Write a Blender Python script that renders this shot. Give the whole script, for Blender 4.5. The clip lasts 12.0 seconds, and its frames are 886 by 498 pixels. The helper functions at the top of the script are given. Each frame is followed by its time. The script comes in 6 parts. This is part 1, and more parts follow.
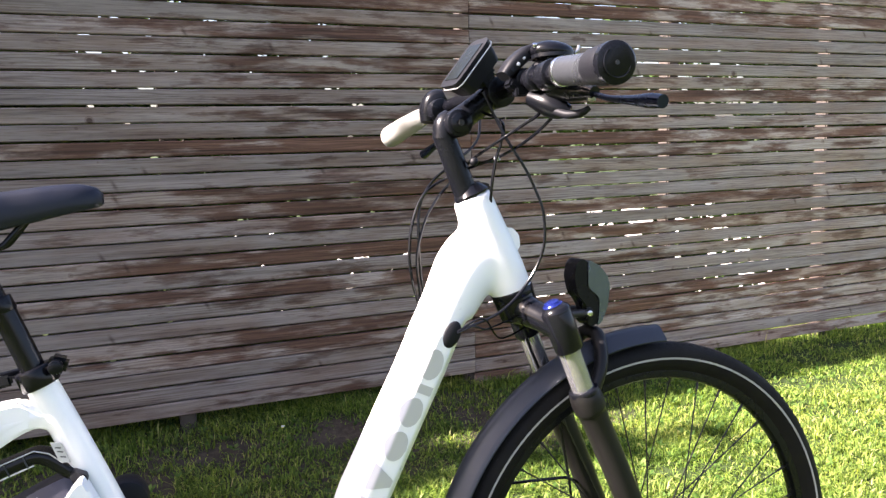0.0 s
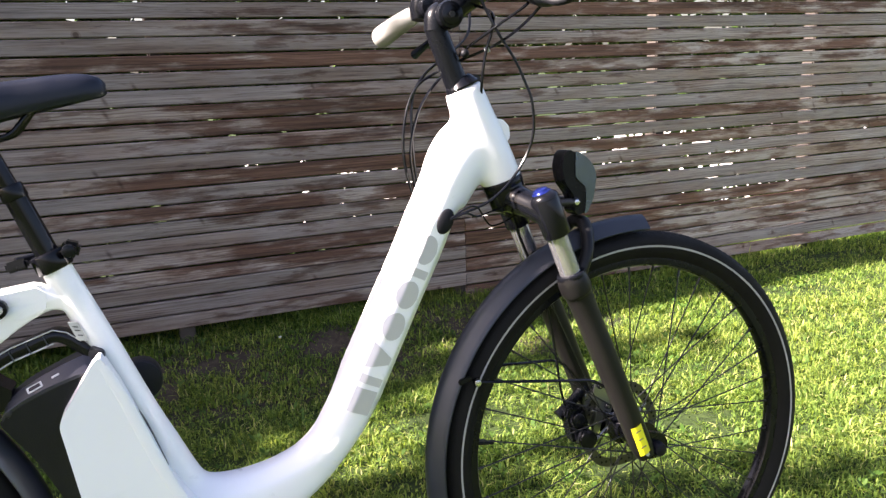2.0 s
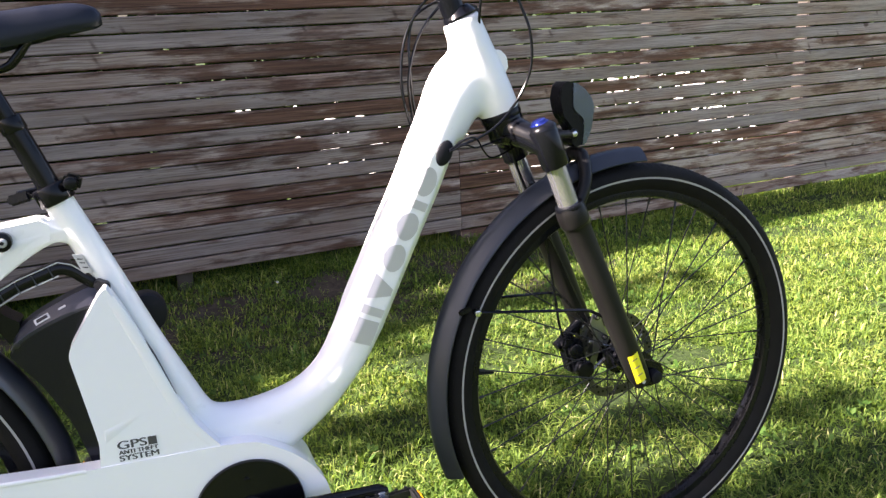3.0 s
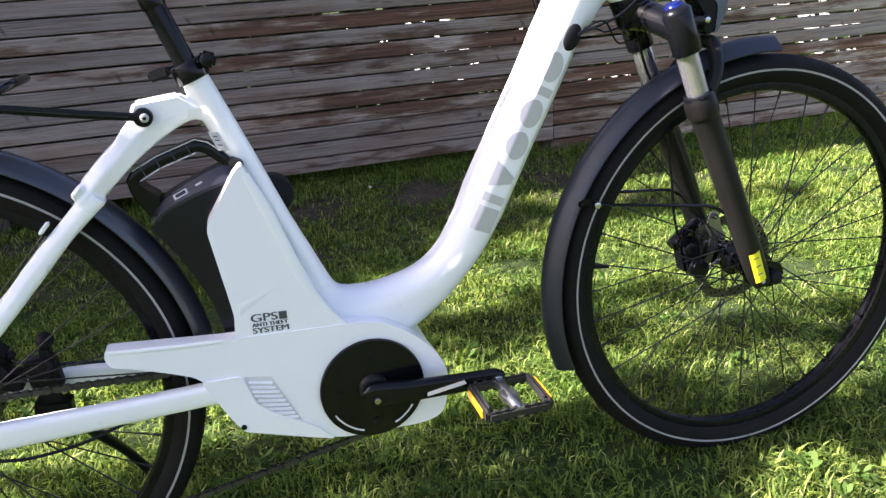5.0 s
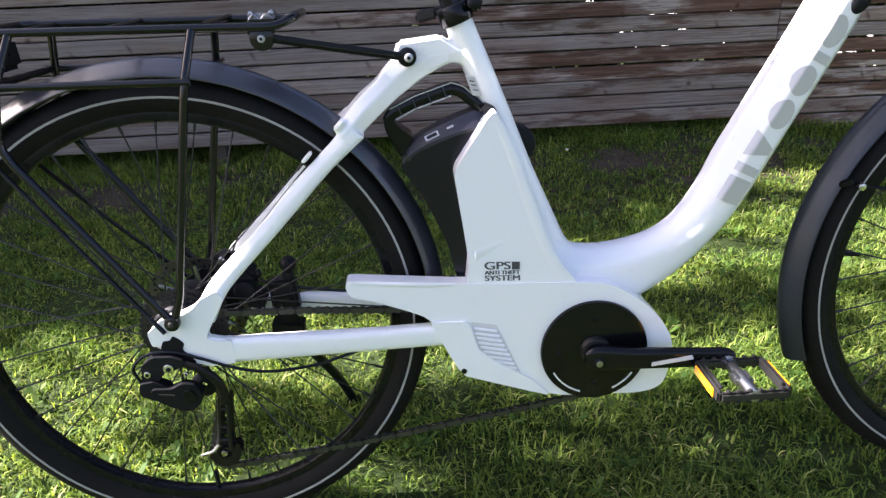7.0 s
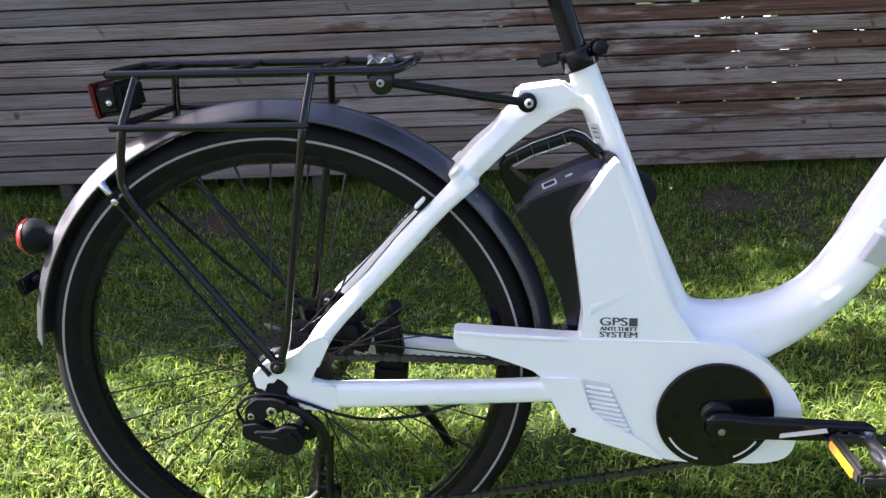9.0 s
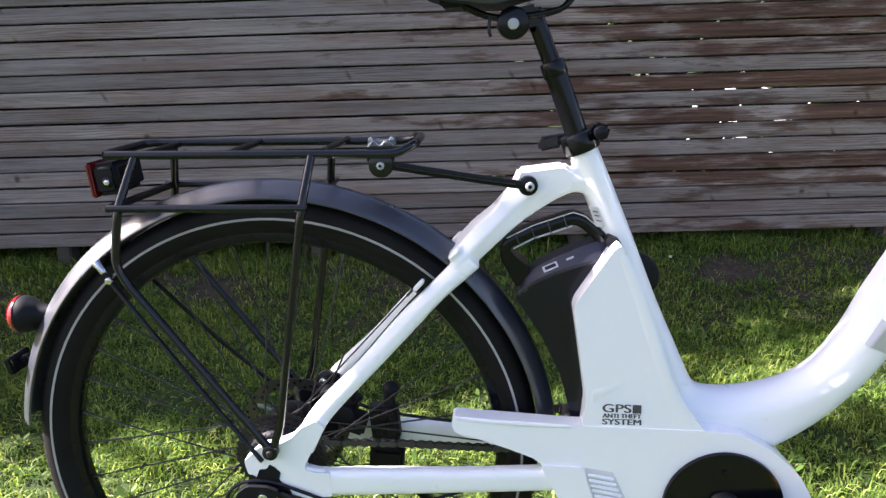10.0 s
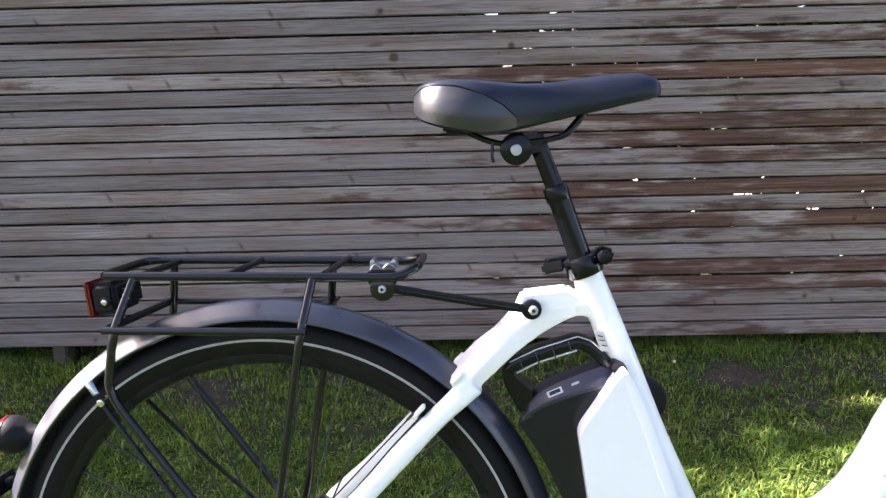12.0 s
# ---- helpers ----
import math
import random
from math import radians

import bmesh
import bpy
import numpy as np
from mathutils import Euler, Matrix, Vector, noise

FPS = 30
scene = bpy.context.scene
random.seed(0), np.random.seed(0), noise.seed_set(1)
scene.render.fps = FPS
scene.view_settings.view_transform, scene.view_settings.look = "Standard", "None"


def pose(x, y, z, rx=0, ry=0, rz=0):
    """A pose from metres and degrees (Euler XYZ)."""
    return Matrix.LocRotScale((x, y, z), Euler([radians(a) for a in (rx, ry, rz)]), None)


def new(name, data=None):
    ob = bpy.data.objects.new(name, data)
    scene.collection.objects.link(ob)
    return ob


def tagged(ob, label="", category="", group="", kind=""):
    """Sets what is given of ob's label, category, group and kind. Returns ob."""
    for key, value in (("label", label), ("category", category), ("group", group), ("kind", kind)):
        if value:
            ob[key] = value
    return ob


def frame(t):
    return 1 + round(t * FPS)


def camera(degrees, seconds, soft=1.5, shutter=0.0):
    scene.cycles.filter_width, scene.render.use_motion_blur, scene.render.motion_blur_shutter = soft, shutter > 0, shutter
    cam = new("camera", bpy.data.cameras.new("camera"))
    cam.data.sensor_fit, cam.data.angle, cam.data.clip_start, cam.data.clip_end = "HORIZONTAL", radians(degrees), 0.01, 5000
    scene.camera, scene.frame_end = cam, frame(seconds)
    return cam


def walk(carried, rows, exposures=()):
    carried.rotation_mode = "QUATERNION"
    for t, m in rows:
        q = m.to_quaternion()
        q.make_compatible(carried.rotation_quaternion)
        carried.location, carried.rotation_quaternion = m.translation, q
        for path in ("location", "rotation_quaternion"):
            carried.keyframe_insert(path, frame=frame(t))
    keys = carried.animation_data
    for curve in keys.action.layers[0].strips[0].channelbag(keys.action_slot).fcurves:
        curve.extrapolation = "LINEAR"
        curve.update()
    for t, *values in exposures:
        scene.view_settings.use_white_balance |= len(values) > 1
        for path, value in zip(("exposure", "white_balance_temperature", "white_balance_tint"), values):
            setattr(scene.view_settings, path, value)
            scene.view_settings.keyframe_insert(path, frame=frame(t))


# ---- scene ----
cam = camera(59.2, 12.0, 1.4)
# seconds, eye, then the camera's turn in degrees
ROWS = [
    (0.0, 0.5764, -0.9963, 1.0466, 81.981, 1.932, -19.797),
    (0.5, 0.5658, -1.0101, 1.0370, 81.318, 1.788, -19.686),
    (1.0, 0.5608, -1.0262, 1.0251, 80.333, 1.816, -19.702),
    (1.5, 0.5549, -1.0397, 1.0104, 78.640, 2.054, -20.031),
    (2.0, 0.5493, -1.0476, 0.9973, 76.761, 2.517, -20.708),
    (2.5, 0.5428, -1.0528, 0.9836, 75.066, 2.861, -21.231),
    (3.0, 0.5318, -1.0599, 0.9706, 73.227, 3.001, -21.402),
    (3.2, 0.5243, -1.0623, 0.9656, 72.590, 3.035, -21.389),
    (4.8, 0.4671, -1.0533, 0.9304, 68.251, 3.154, -17.553),
    (5.0, 0.4543, -1.0459, 0.9266, 67.741, 3.374, -16.065),
    (5.5, 0.4237, -1.0332, 0.9205, 66.675, 3.277, -12.639),
    (6.0, 0.3963, -1.0269, 0.9166, 65.903, 2.732, -9.212),
    (6.5, 0.3686, -1.0201, 0.9146, 65.754, 2.369, -6.186),
    (7.0, 0.3437, -1.0177, 0.9138, 65.793, 2.223, -3.132),
    (7.2, 0.3374, -1.0133, 0.9125, 65.823, 2.298, -1.879),
    (8.8, 0.3061, -0.9754, 0.9247, 67.351, 2.812, 3.255),
    (9.0, 0.3071, -0.9685, 0.9292, 67.971, 2.728, 3.381),
    (9.5, 0.3064, -0.9511, 0.9403, 69.844, 2.475, 3.308),
    (10.0, 0.3052, -0.9411, 0.9546, 72.149, 2.258, 3.417),
    (10.5, 0.3033, -0.9273, 0.9731, 74.761, 2.133, 3.560),
    (11.0, 0.3012, -0.9203, 0.9834, 76.801, 2.152, 3.583),
    (11.5, 0.3011, -0.9188, 0.9888, 78.047, 1.988, 3.537),
    (12.0, 0.3025, -0.9169, 0.9901, 78.801, 1.862, 3.539),
]
EXPOSURE, KELVIN, TINT = 2.86, 5880, 23
walk(cam, [(t, pose(x, y, z, rx, ry, rz)) for t, x, y, z, rx, ry, rz in ROWS], [(t, EXPOSURE + e, KELVIN + k, TINT) for t, e, k in ((0.0, 0.26, 760), (2.5, 0.02, 800), (4.0, -0.06, 450), (6.0, -0.14, 400), (9.0, -0.06, 250), (10.5, 0.03, 380), (12.0, 0.42, 480))])

# ---- light: sun low along the fence from behind the bicycle, clear sky ----
SUN_HEIGHT, SUN_SIDE = 38.0, 6.0
travel = Vector((math.cos(radians(SUN_HEIGHT)) * math.cos(radians(SUN_SIDE)),
                 -math.cos(radians(SUN_HEIGHT)) * math.sin(radians(SUN_SIDE)), -math.sin(radians(SUN_HEIGHT))))
sun = new("sun", bpy.data.lights.new("sun", "SUN"))
sun.data.energy, sun.data.angle, sun.data.color = 5.0, radians(0.6), (1.0, 0.94, 0.85)
sun.rotation_mode = "QUATERNION"
sun.rotation_quaternion = travel.to_track_quat("-Z", "Y")
world = bpy.data.worlds.new("world")
scene.world = world
world.use_nodes = True
sky = world.node_tree.nodes.new("ShaderNodeTexSky")
sky.sky_type, sky.sun_disc = "NISHITA", False
sky.sun_elevation = radians(SUN_HEIGHT)
sky.sun_rotation = math.atan2(-travel.x, -travel.y)
sky.dust_density, sky.ozone_density = 3.0, 0.7
background = world.node_tree.nodes["Background"]
background.inputs["Strength"].default_value = 0.050
world.node_tree.links.new(sky.outputs["Color"], background.inputs["Color"])


# ---- materials ----
class Mat:
    """A node material with short ways to its nodes."""

    def __init__(self, name, colour=(0.5, 0.5, 0.5), rough=0.5, metal=0.0, coat=0.0, spec=0.5):
        self.m = bpy.data.materials.new(name)
        self.m.use_nodes = True
        self.t = self.m.node_tree
        self.b = self.t.nodes["Principled BSDF"]
        self.b.inputs["Base Color"].default_value = (*colour, 1)
        self.b.inputs["Roughness"].default_value = rough
        self.b.inputs["Metallic"].default_value = metal
        self.b.inputs["Coat Weight"].default_value = coat
        self.b.inputs["Coat Roughness"].default_value = 0.08
        self.b.inputs["Specular IOR Level"].default_value = spec

    def node(self, kind, **values):
        n = self.t.nodes.new(kind)
        for k, v in values.items():
            n.inputs[k.replace("_", " ")].default_value = v
        return n

    def link(self, a, b):
        self.t.links.new(a, b)
        return self

    def coords(self, scale=(1, 1, 1), shift=True):
        """Object coordinates, moved by each object's own random number."""
        co = self.node("ShaderNodeTexCoord")
        mp = self.node("ShaderNodeMapping")
        mp.inputs["Scale"].default_value = scale
        self.link(co.outputs["Object"], mp.inputs["Vector"])
        if shift:
            info = self.node("ShaderNodeObjectInfo")
            mul = self.node("ShaderNodeMath")
            mul.operation = "MULTIPLY"
            mul.inputs[1].default_value = 37.0
            self.link(info.outputs["Random"], mul.inputs[0])
            self.link(mul.outputs[0], mp.inputs["Location"])
        return mp.outputs["Vector"]

    def noise(self, vec, scale, detail=4.0, rough=0.55):
        n = self.node("ShaderNodeTexNoise", Scale=scale, Detail=detail, Roughness=rough)
        self.link(vec, n.inputs["Vector"])
        return n.outputs["Fac"]

    def ramp(self, fac, stops):
        r = self.node("ShaderNodeValToRGB")
        el = r.color_ramp.elements
        while len(el) < len(stops):
            el.new(0.5)
        for e, (p, c) in zip(el, stops):
            e.position, e.color = p, (*c, 1) if len(c) == 3 else c
        self.link(fac, r.inputs["Fac"])
        return r.outputs["Color"]

    def mix(self, fac, a, b, how="MIX"):
        n = self.t.nodes.new("ShaderNodeMix")
        n.data_type, n.blend_type = "RGBA", how
        for sock, v in ((n.inputs[0], fac), (n.inputs[6], a), (n.inputs[7], b)):
            if isinstance(v, (int, float)):
                sock.default_value = v
            elif isinstance(v, tuple):
                sock.default_value = (*v, 1)
            else:
                self.link(v, sock)
        return n.outputs[2]

    def bump(self, fac, strength=0.3, distance=0.001):
        n = self.node("ShaderNodeBump", Strength=strength, Distance=distance)
        self.link(fac, n.inputs["Height"])
        self.link(n.outputs["Normal"], self.b.inputs["Normal"])

    def colour(self, out):
        self.link(out, self.b.inputs["Base Color"])

    def rough(self, out):
        self.link(out, self.b.inputs["Roughness"])


def worn(name, colour, rough, metal=0.0, coat=0.0, grain=300.0, spread=0.12, relief=0.08, spec=0.5):
    """A plain finish with slight dust, uneven gloss and fine grain."""
    k = Mat(name, colour, rough, metal, coat, spec)
    v = k.coords()
    big, small = k.noise(v, 9.0, 3.0), k.noise(v, grain, 2.0)
    lo, hi = tuple(c * (1 - spread) for c in colour), tuple(min(1, c * (1 + spread) + 0.01 * spread) for c in colour)
    k.colour(k.ramp(big, [(0.3, lo), (0.7, hi)]))
    k.rough(k.ramp(k.noise(v, 25.0, 5.0), [(0.3, (max(0.02, rough - 0.07),) * 3), (0.75, (min(1, rough + 0.1),) * 3)]))
    k.bump(small, relief, 0.0006)
    return k.m


WHITE = worn("white_paint", (0.848, 0.858, 0.858), 0.32, coat=0.35, grain=900, spread=0.015, relief=0.02)
WHITE_COVER = worn("white_cover_paint", (0.832, 0.846, 0.868), 0.36, coat=0.25, grain=900, spread=0.015, relief=0.02)
RACK = worn("rack_black", (0.0045, 0.0048, 0.0065), 0.13, coat=0.05, grain=500, relief=0.02, spec=0.38)
BLACK = worn("black_gloss", (0.0028, 0.0030, 0.0045), 0.16, coat=0.04, grain=500, relief=0.03, spec=0.24)
SATIN = worn("black_satin", (0.0038, 0.0042, 0.0060), 0.26, grain=500, spec=0.20)
MATTE = worn("black_plastic", (0.0055, 0.0058, 0.0080), 0.5, grain=800, relief=0.15, spec=0.18)
GUARD = worn("mudguard_plastic", (0.015, 0.019, 0.029), 0.42, grain=600, relief=0.06, spec=0.5)
GUARD_GLOSS = worn("mudguard_gloss", (0.022, 0.025, 0.036), 0.33, grain=600, relief=0.02, spec=1.0)
FORK = worn("fork_grey", (0.0060, 0.0056, 0.0056), 0.38, grain=700, spec=0.24)
CHAIN = worn("chain_steel", (0.050, 0.049, 0.048), 0.36, metal=0.6, grain=700, spread=0.25)
SPROCKET = worn("sprocket_steel", (0.012, 0.012, 0.013), 0.45, metal=0.3, grain=700, spread=0.3)
RUBBER = worn("tyre_rubber", (0.0068, 0.0062, 0.0062), 0.7, grain=900, relief=0.3, spec=0.16)
LEATHER = worn("saddle_cover", (0.0062, 0.0082, 0.0165), 0.34, grain=1400, relief=0.3, spec=0.32)
CHROME = worn("chrome", (0.62, 0.62, 0.64), 0.20, metal=1.0, grain=700, spread=0.03, relief=0.01)
STANCHION = worn("hard_chrome", (0.36, 0.36, 0.375), 0.17, metal=0.82, grain=700, spread=0.06, relief=0.01, spec=0.8)
STEEL = worn("bare_steel", (0.36, 0.36, 0.375), 0.3, metal=1.0, grain=700, spread=0.1)
DARK_STEEL = worn("dark_steel", (0.035, 0.034, 0.034), 0.42, metal=0.5, grain=700, spread=0.2)
SPOKE = worn("black_spoke", (0.03, 0.03, 0.032), 0.35, metal=0.6)
GREY_MARK = worn("grey_decal", (0.52, 0.52, 0.53), 0.35, metal=0.25, spread=0.03)
DARK_MARK = worn("dark_decal", (0.06, 0.06, 0.065), 0.45)
LIGHT_MARK = worn("light_decal", (0.62, 0.62, 0.63), 0.4)
YELLOW = worn("yellow_sticker", (0.85, 0.78, 0.02), 0.45, spread=0.04)
AMBER = worn("amber_reflector", (0.85, 0.33, 0.01), 0.2, coat=0.6)
REDLENS = worn("red_lens", (0.17, 0.006, 0.010), 0.14, coat=0.5)
BLUE = worn("blue_anodised", (0.010, 0.018, 0.13), 0.16, metal=0.6)
REFLEX = worn("reflective_stripe", (0.33, 0.32, 0.32), 0.4)
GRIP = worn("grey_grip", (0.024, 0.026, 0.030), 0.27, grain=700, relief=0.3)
# lighter copy of the grip's grey, with sunlight put into its colour
SUNLIT_GRIP = worn("sunlit_grip", (0.24, 0.235, 0.22), 0.5, grain=700, relief=0.3)
ROTOR = worn("rotor_steel", (0.11, 0.105, 0.10), 0.38, metal=1.0, grain=700, spread=0.15)
LAMP_SHELL = worn("lamp_shell", (0.11, 0.135, 0.185), 0.22, metal=0.8, coat=0.5)
LEVER = worn("lever_alloy", (0.012, 0.017, 0.036), 0.25, metal=0.6)
SCREEN = worn("display_glass", (0.005, 0.006, 0.005), 0.22, spec=0.3)
SILVER_LABEL = worn("silver_label", (0.45, 0.46, 0.47), 0.35, metal=0.3)
# case colour raised for the top, painting in the sky's reflection
BATTERY_SKYLIT = worn("battery_skylit", (0.016, 0.016, 0.026), 0.36, coat=0.1, grain=700, spec=0.5)
PANEL = worn("saddle_panel", (0.0085, 0.0085, 0.0105), 0.36, grain=1400, relief=0.2, spec=0.7)
BATTERY = worn("battery_case", (0.0050, 0.0046, 0.0105), 0.2, coat=0.08, grain=700, spec=0.3)

# glass for the headlamp
k = Mat("lamp_glass", (0.9, 0.92, 0.95), 0.05)
k.b.inputs["Transmission Weight"].default_value = 0.9
LAMP_GLASS = k.m

# weathered larch boards: grey skin, brown damp stains, growth rings and knots
k = Mat("weathered_board", rough=0.75, spec=0.3)
info = k.node("ShaderNodeObjectInfo")
streak = k.noise(k.coords((0.9, 30.0, 30.0)), 2.2, 4.0, 0.6)
cloud = k.noise(k.coords((1.6, 4.0, 9.0)), 1.6, 3.0, 0.55)
fine = k.noise(k.coords((3.0, 90.0, 90.0)), 4.0, 4.0, 0.6)
damp = k.noise(k.coords((1.5, 3.0, 9.0)), 2.6, 6.0, 0.64)
grey = k.ramp(streak, [(0.30, (0.200, 0.174, 0.163)), (0.5, (0.272, 0.240, 0.225)), (0.72, (0.345, 0.308, 0.290))])
tan = k.ramp(streak, [(0.30, (0.150, 0.102, 0.080)), (0.7, (0.285, 0.212, 0.176))])
brown = k.ramp(streak, [(0.30, (0.034, 0.016, 0.011)), (0.55, (0.092, 0.045, 0.029)), (0.78, (0.160, 0.092, 0.070))])
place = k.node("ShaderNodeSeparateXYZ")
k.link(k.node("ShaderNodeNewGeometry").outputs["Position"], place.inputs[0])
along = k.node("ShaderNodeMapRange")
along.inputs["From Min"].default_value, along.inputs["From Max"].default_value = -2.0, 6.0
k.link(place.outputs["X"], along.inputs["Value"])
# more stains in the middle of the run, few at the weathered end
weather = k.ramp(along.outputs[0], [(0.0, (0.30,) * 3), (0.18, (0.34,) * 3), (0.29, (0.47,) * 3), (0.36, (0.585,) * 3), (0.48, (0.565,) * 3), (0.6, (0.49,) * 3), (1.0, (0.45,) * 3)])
own = k.node("ShaderNodeMath")
own.operation = "MULTIPLY_ADD"
own.inputs[1].default_value, own.inputs[2].default_value = 0.26, -0.13
k.link(info.outputs["Random"], own.inputs[0])
sums = []
for a, b in ((damp, weather), (None, own.outputs[0])):
    add = k.node("ShaderNodeMath")
    add.operation = "ADD"
    k.link(a if a is not None else sums[-1], add.inputs[0])
    k.link(b, add.inputs[1])
    sums.append(add.outputs[0])
half = k.node("ShaderNodeMath")
half.operation = "MULTIPLY"
half.inputs[1].default_value = 0.5
k.link(sums[-1], half.inputs[0])
stain = k.ramp(half.outputs[0], [(0.505, (0, 0, 0)), (0.530, (0.55,) * 3), (0.575, (0.95,) * 3)])
# board tone painted lighter along the run, standing in for more open sky
sky_tone = k.ramp(along.outputs[0], [(0.0, (0.73, 0.73, 0.745)), (0.27, (0.84, 0.82, 0.81)), (0.36, (0.98, 0.94, 0.915)), (0.46, (1.08, 1.04, 1.01)), (0.52, (1.22, 1.19, 1.135)), (0.62, (1.33, 1.30, 1.245)), (1.0, (1.56, 1.54, 1.49))])
col = k.mix(k.ramp(cloud, [(0.42, (0, 0, 0)), (0.66, (0.8,) * 3)]), grey, tan)
col = k.mix(stain, col, brown)
shade = k.ramp(info.outputs["Random"], [(0.0, (0.76, 0.76, 0.78)), (0.5, (1.0, 0.99, 0.98)), (1.0, (1.27, 1.25, 1.22))])
col = k.mix(1.0, col, shade, "MULTIPLY")
col = k.mix(1.0, col, sky_tone, "MULTIPLY")
# growth rings: arching lines along the board, plain in some stretches
warp = k.node("ShaderNodeTexWave", Scale=32.0, Distortion=9.0, Detail=1.5)
warp.inputs["Detail Scale"].default_value = 1.1
warp.bands_direction = "Z"
k.link(k.coords((0.10, 0.5, 1.0)), warp.inputs["Vector"])
rings = k.ramp(warp.outputs["Fac"], [(0.10, (0.62, 0.57, 0.54)), (0.45, (1.0, 1.0, 1.0)), (1.0, (1.08, 1.08, 1.07))])
where = k.ramp(k.noise(k.coords((0.8, 3.0, 5.0)), 1.9, 2.0), [(0.46, (0.08,) * 3), (0.62, (0.8,) * 3)])
col = k.mix(where, col, k.mix(1.0, col, rings, "MULTIPLY"))
# knots with a pale ring
flat = k.node("ShaderNodeSeparateXYZ")
k.link(k.coords((1.0, 1.0, 1.0)), flat.inputs[0])
face = k.node("ShaderNodeCombineXYZ")
k.link(flat.outputs["X"], face.inputs["X"])
k.link(flat.outputs["Z"], face.inputs["Y"])
vor = k.node("ShaderNodeTexVoronoi", Scale=3.4)
vor.voronoi_dimensions = "2D"
k.link(face.outputs[0], vor.inputs["Vector"])
vary = k.node("ShaderNodeMath")
vary.operation = "MULTIPLY_ADD"
vary.inputs[1].default_value = 0.22
k.link(k.noise(k.coords((1.0, 1.0, 1.0)), 9.0, 2.0), vary.inputs[0])
k.link(vor.outputs["Distance"], vary.inputs[2])
size = k.node("ShaderNodeMath")
size.operation = "ADD"
size.inputs[1].default_value = -0.095
k.link(vary.outputs[0], size.inputs[0])
knot = k.ramp(size.outputs[0], [(0.004, (0.34, 0.27, 0.24)), (0.015, (0.62, 0.55, 0.51)), (0.022, (0.95, 0.92, 0.90)), (0.030, (0.66, 0.60, 0.57)), (0.040, (1.06, 1.05, 1.04)), (0.08, (1, 1, 1))])
col = k.mix(1.0, col, knot, "MULTIPLY")
# dark cross streaks beside some knots
vor2 = k.node("ShaderNodeTexVoronoi", Scale=1.0)
vor2.voronoi_dimensions = "2D"
wide = k.node("ShaderNodeVectorMath")
wide.operation = "MULTIPLY"
wide.inputs[1].default_value = (4.6, 2.0, 1.0)
slant = k.node("ShaderNodeMath")
slant.operation = "MULTIPLY_ADD"
slant.inputs[1].default_value = 0.45
k.link(flat.outputs["Z"], slant.inputs[0])
k.link(flat.outputs["X"], slant.inputs[2])
leaning = k.node("ShaderNodeCombineXYZ")
k.link(slant.outputs[0], leaning.inputs["X"])
k.link(flat.outputs["Z"], leaning.inputs["Y"])
k.link(leaning.outputs[0], wide.inputs[0])
k.link(wide.outputs[0], vor2.inputs["Vector"])
col = k.mix(0.8, col, k.ramp(vor2.outputs["Distance"], [(0.010, (0.36, 0.31, 0.29)), (0.028, (0.72, 0.68, 0.66)), (0.050, (1, 1, 1))]), "MULTIPLY")
lines = k.ramp(fine, [(0.33, (0.66, 0.63, 0.61)), (0.48, (1.0, 1.0, 1.0)), (0.68, (1.16, 1.16, 1.15))])
k.colour(k.mix(1.0, col, lines, "MULTIPLY"))
k.rough(k.ramp(damp, [(0.4, (0.80,) * 3), (0.68, (0.62,) * 3)]))
k.bump(fine, 0.35, 0.0010)
BOARD = k.m

SLAB = worn("pale_slab", (0.55, 0.53, 0.48), 0.85, grain=200, spread=0.06, relief=0.4)
POST = worn("post_timber", (0.055, 0.044, 0.036), 0.85, grain=200, spread=0.3, relief=0.4)

# soil and thatch under the grass
k = Mat("lawn_soil", rough=0.95, spec=0.2)
co = k.node("ShaderNodeTexCoord").outputs["Object"]
big = k.noise(co, 1.7, 5.0)
small = k.noise(co, 45.0, 6.0, 0.7)
grassy = k.ramp(small, [(0.3, (0.011, 0.019, 0.005)), (0.55, (0.028, 0.046, 0.011)), (0.8, (0.065, 0.085, 0.026))])
soil = k.ramp(small, [(0.3, (0.022, 0.018, 0.013)), (0.6, (0.060, 0.048, 0.036)), (0.8, (0.13, 0.11, 0.09))])
sep = k.node("ShaderNodeSeparateXYZ")
k.link(co, sep.inputs[0])
addn = k.node("ShaderNodeMath")
addn.operation = "MULTIPLY_ADD"
k.link(big, addn.inputs[0])
addn.inputs[1].default_value = 0.9
k.link(sep.outputs["Y"], addn.inputs[2])
mr = k.node("ShaderNodeMapRange")
mr.inputs["From Min"].default_value, mr.inputs["From Max"].default_value = 1.58, 1.78
k.link(addn.outputs[0], mr.inputs["Value"])
mr2 = k.node("ShaderNodeMapRange")
mr2.inputs["From Min"].default_value, mr2.inputs["From Max"].default_value = 2.45, 2.25
k.link(addn.outputs[0], mr2.inputs["Value"])
both = k.node("ShaderNodeMath")
both.operation = "MULTIPLY"
k.link(mr.outputs[0], both.inputs[0])
k.link(mr2.outputs[0], both.inputs[1])
mr3 = k.node("ShaderNodeMapRange")
mr3.inputs["From Min"].default_value, mr3.inputs["From Max"].default_value = 2.4, 1.8
k.link(sep.outputs["X"], mr3.inputs["Value"])
strip = k.node("ShaderNodeMath")
strip.operation = "MULTIPLY"
k.link(both.outputs[0], strip.inputs[0])
k.link(mr3.outputs[0], strip.inputs[1])
k.colour(k.mix(strip.outputs[0], grassy, soil))
k.bump(small, 0.8, 0.01)
LAWN = k.m


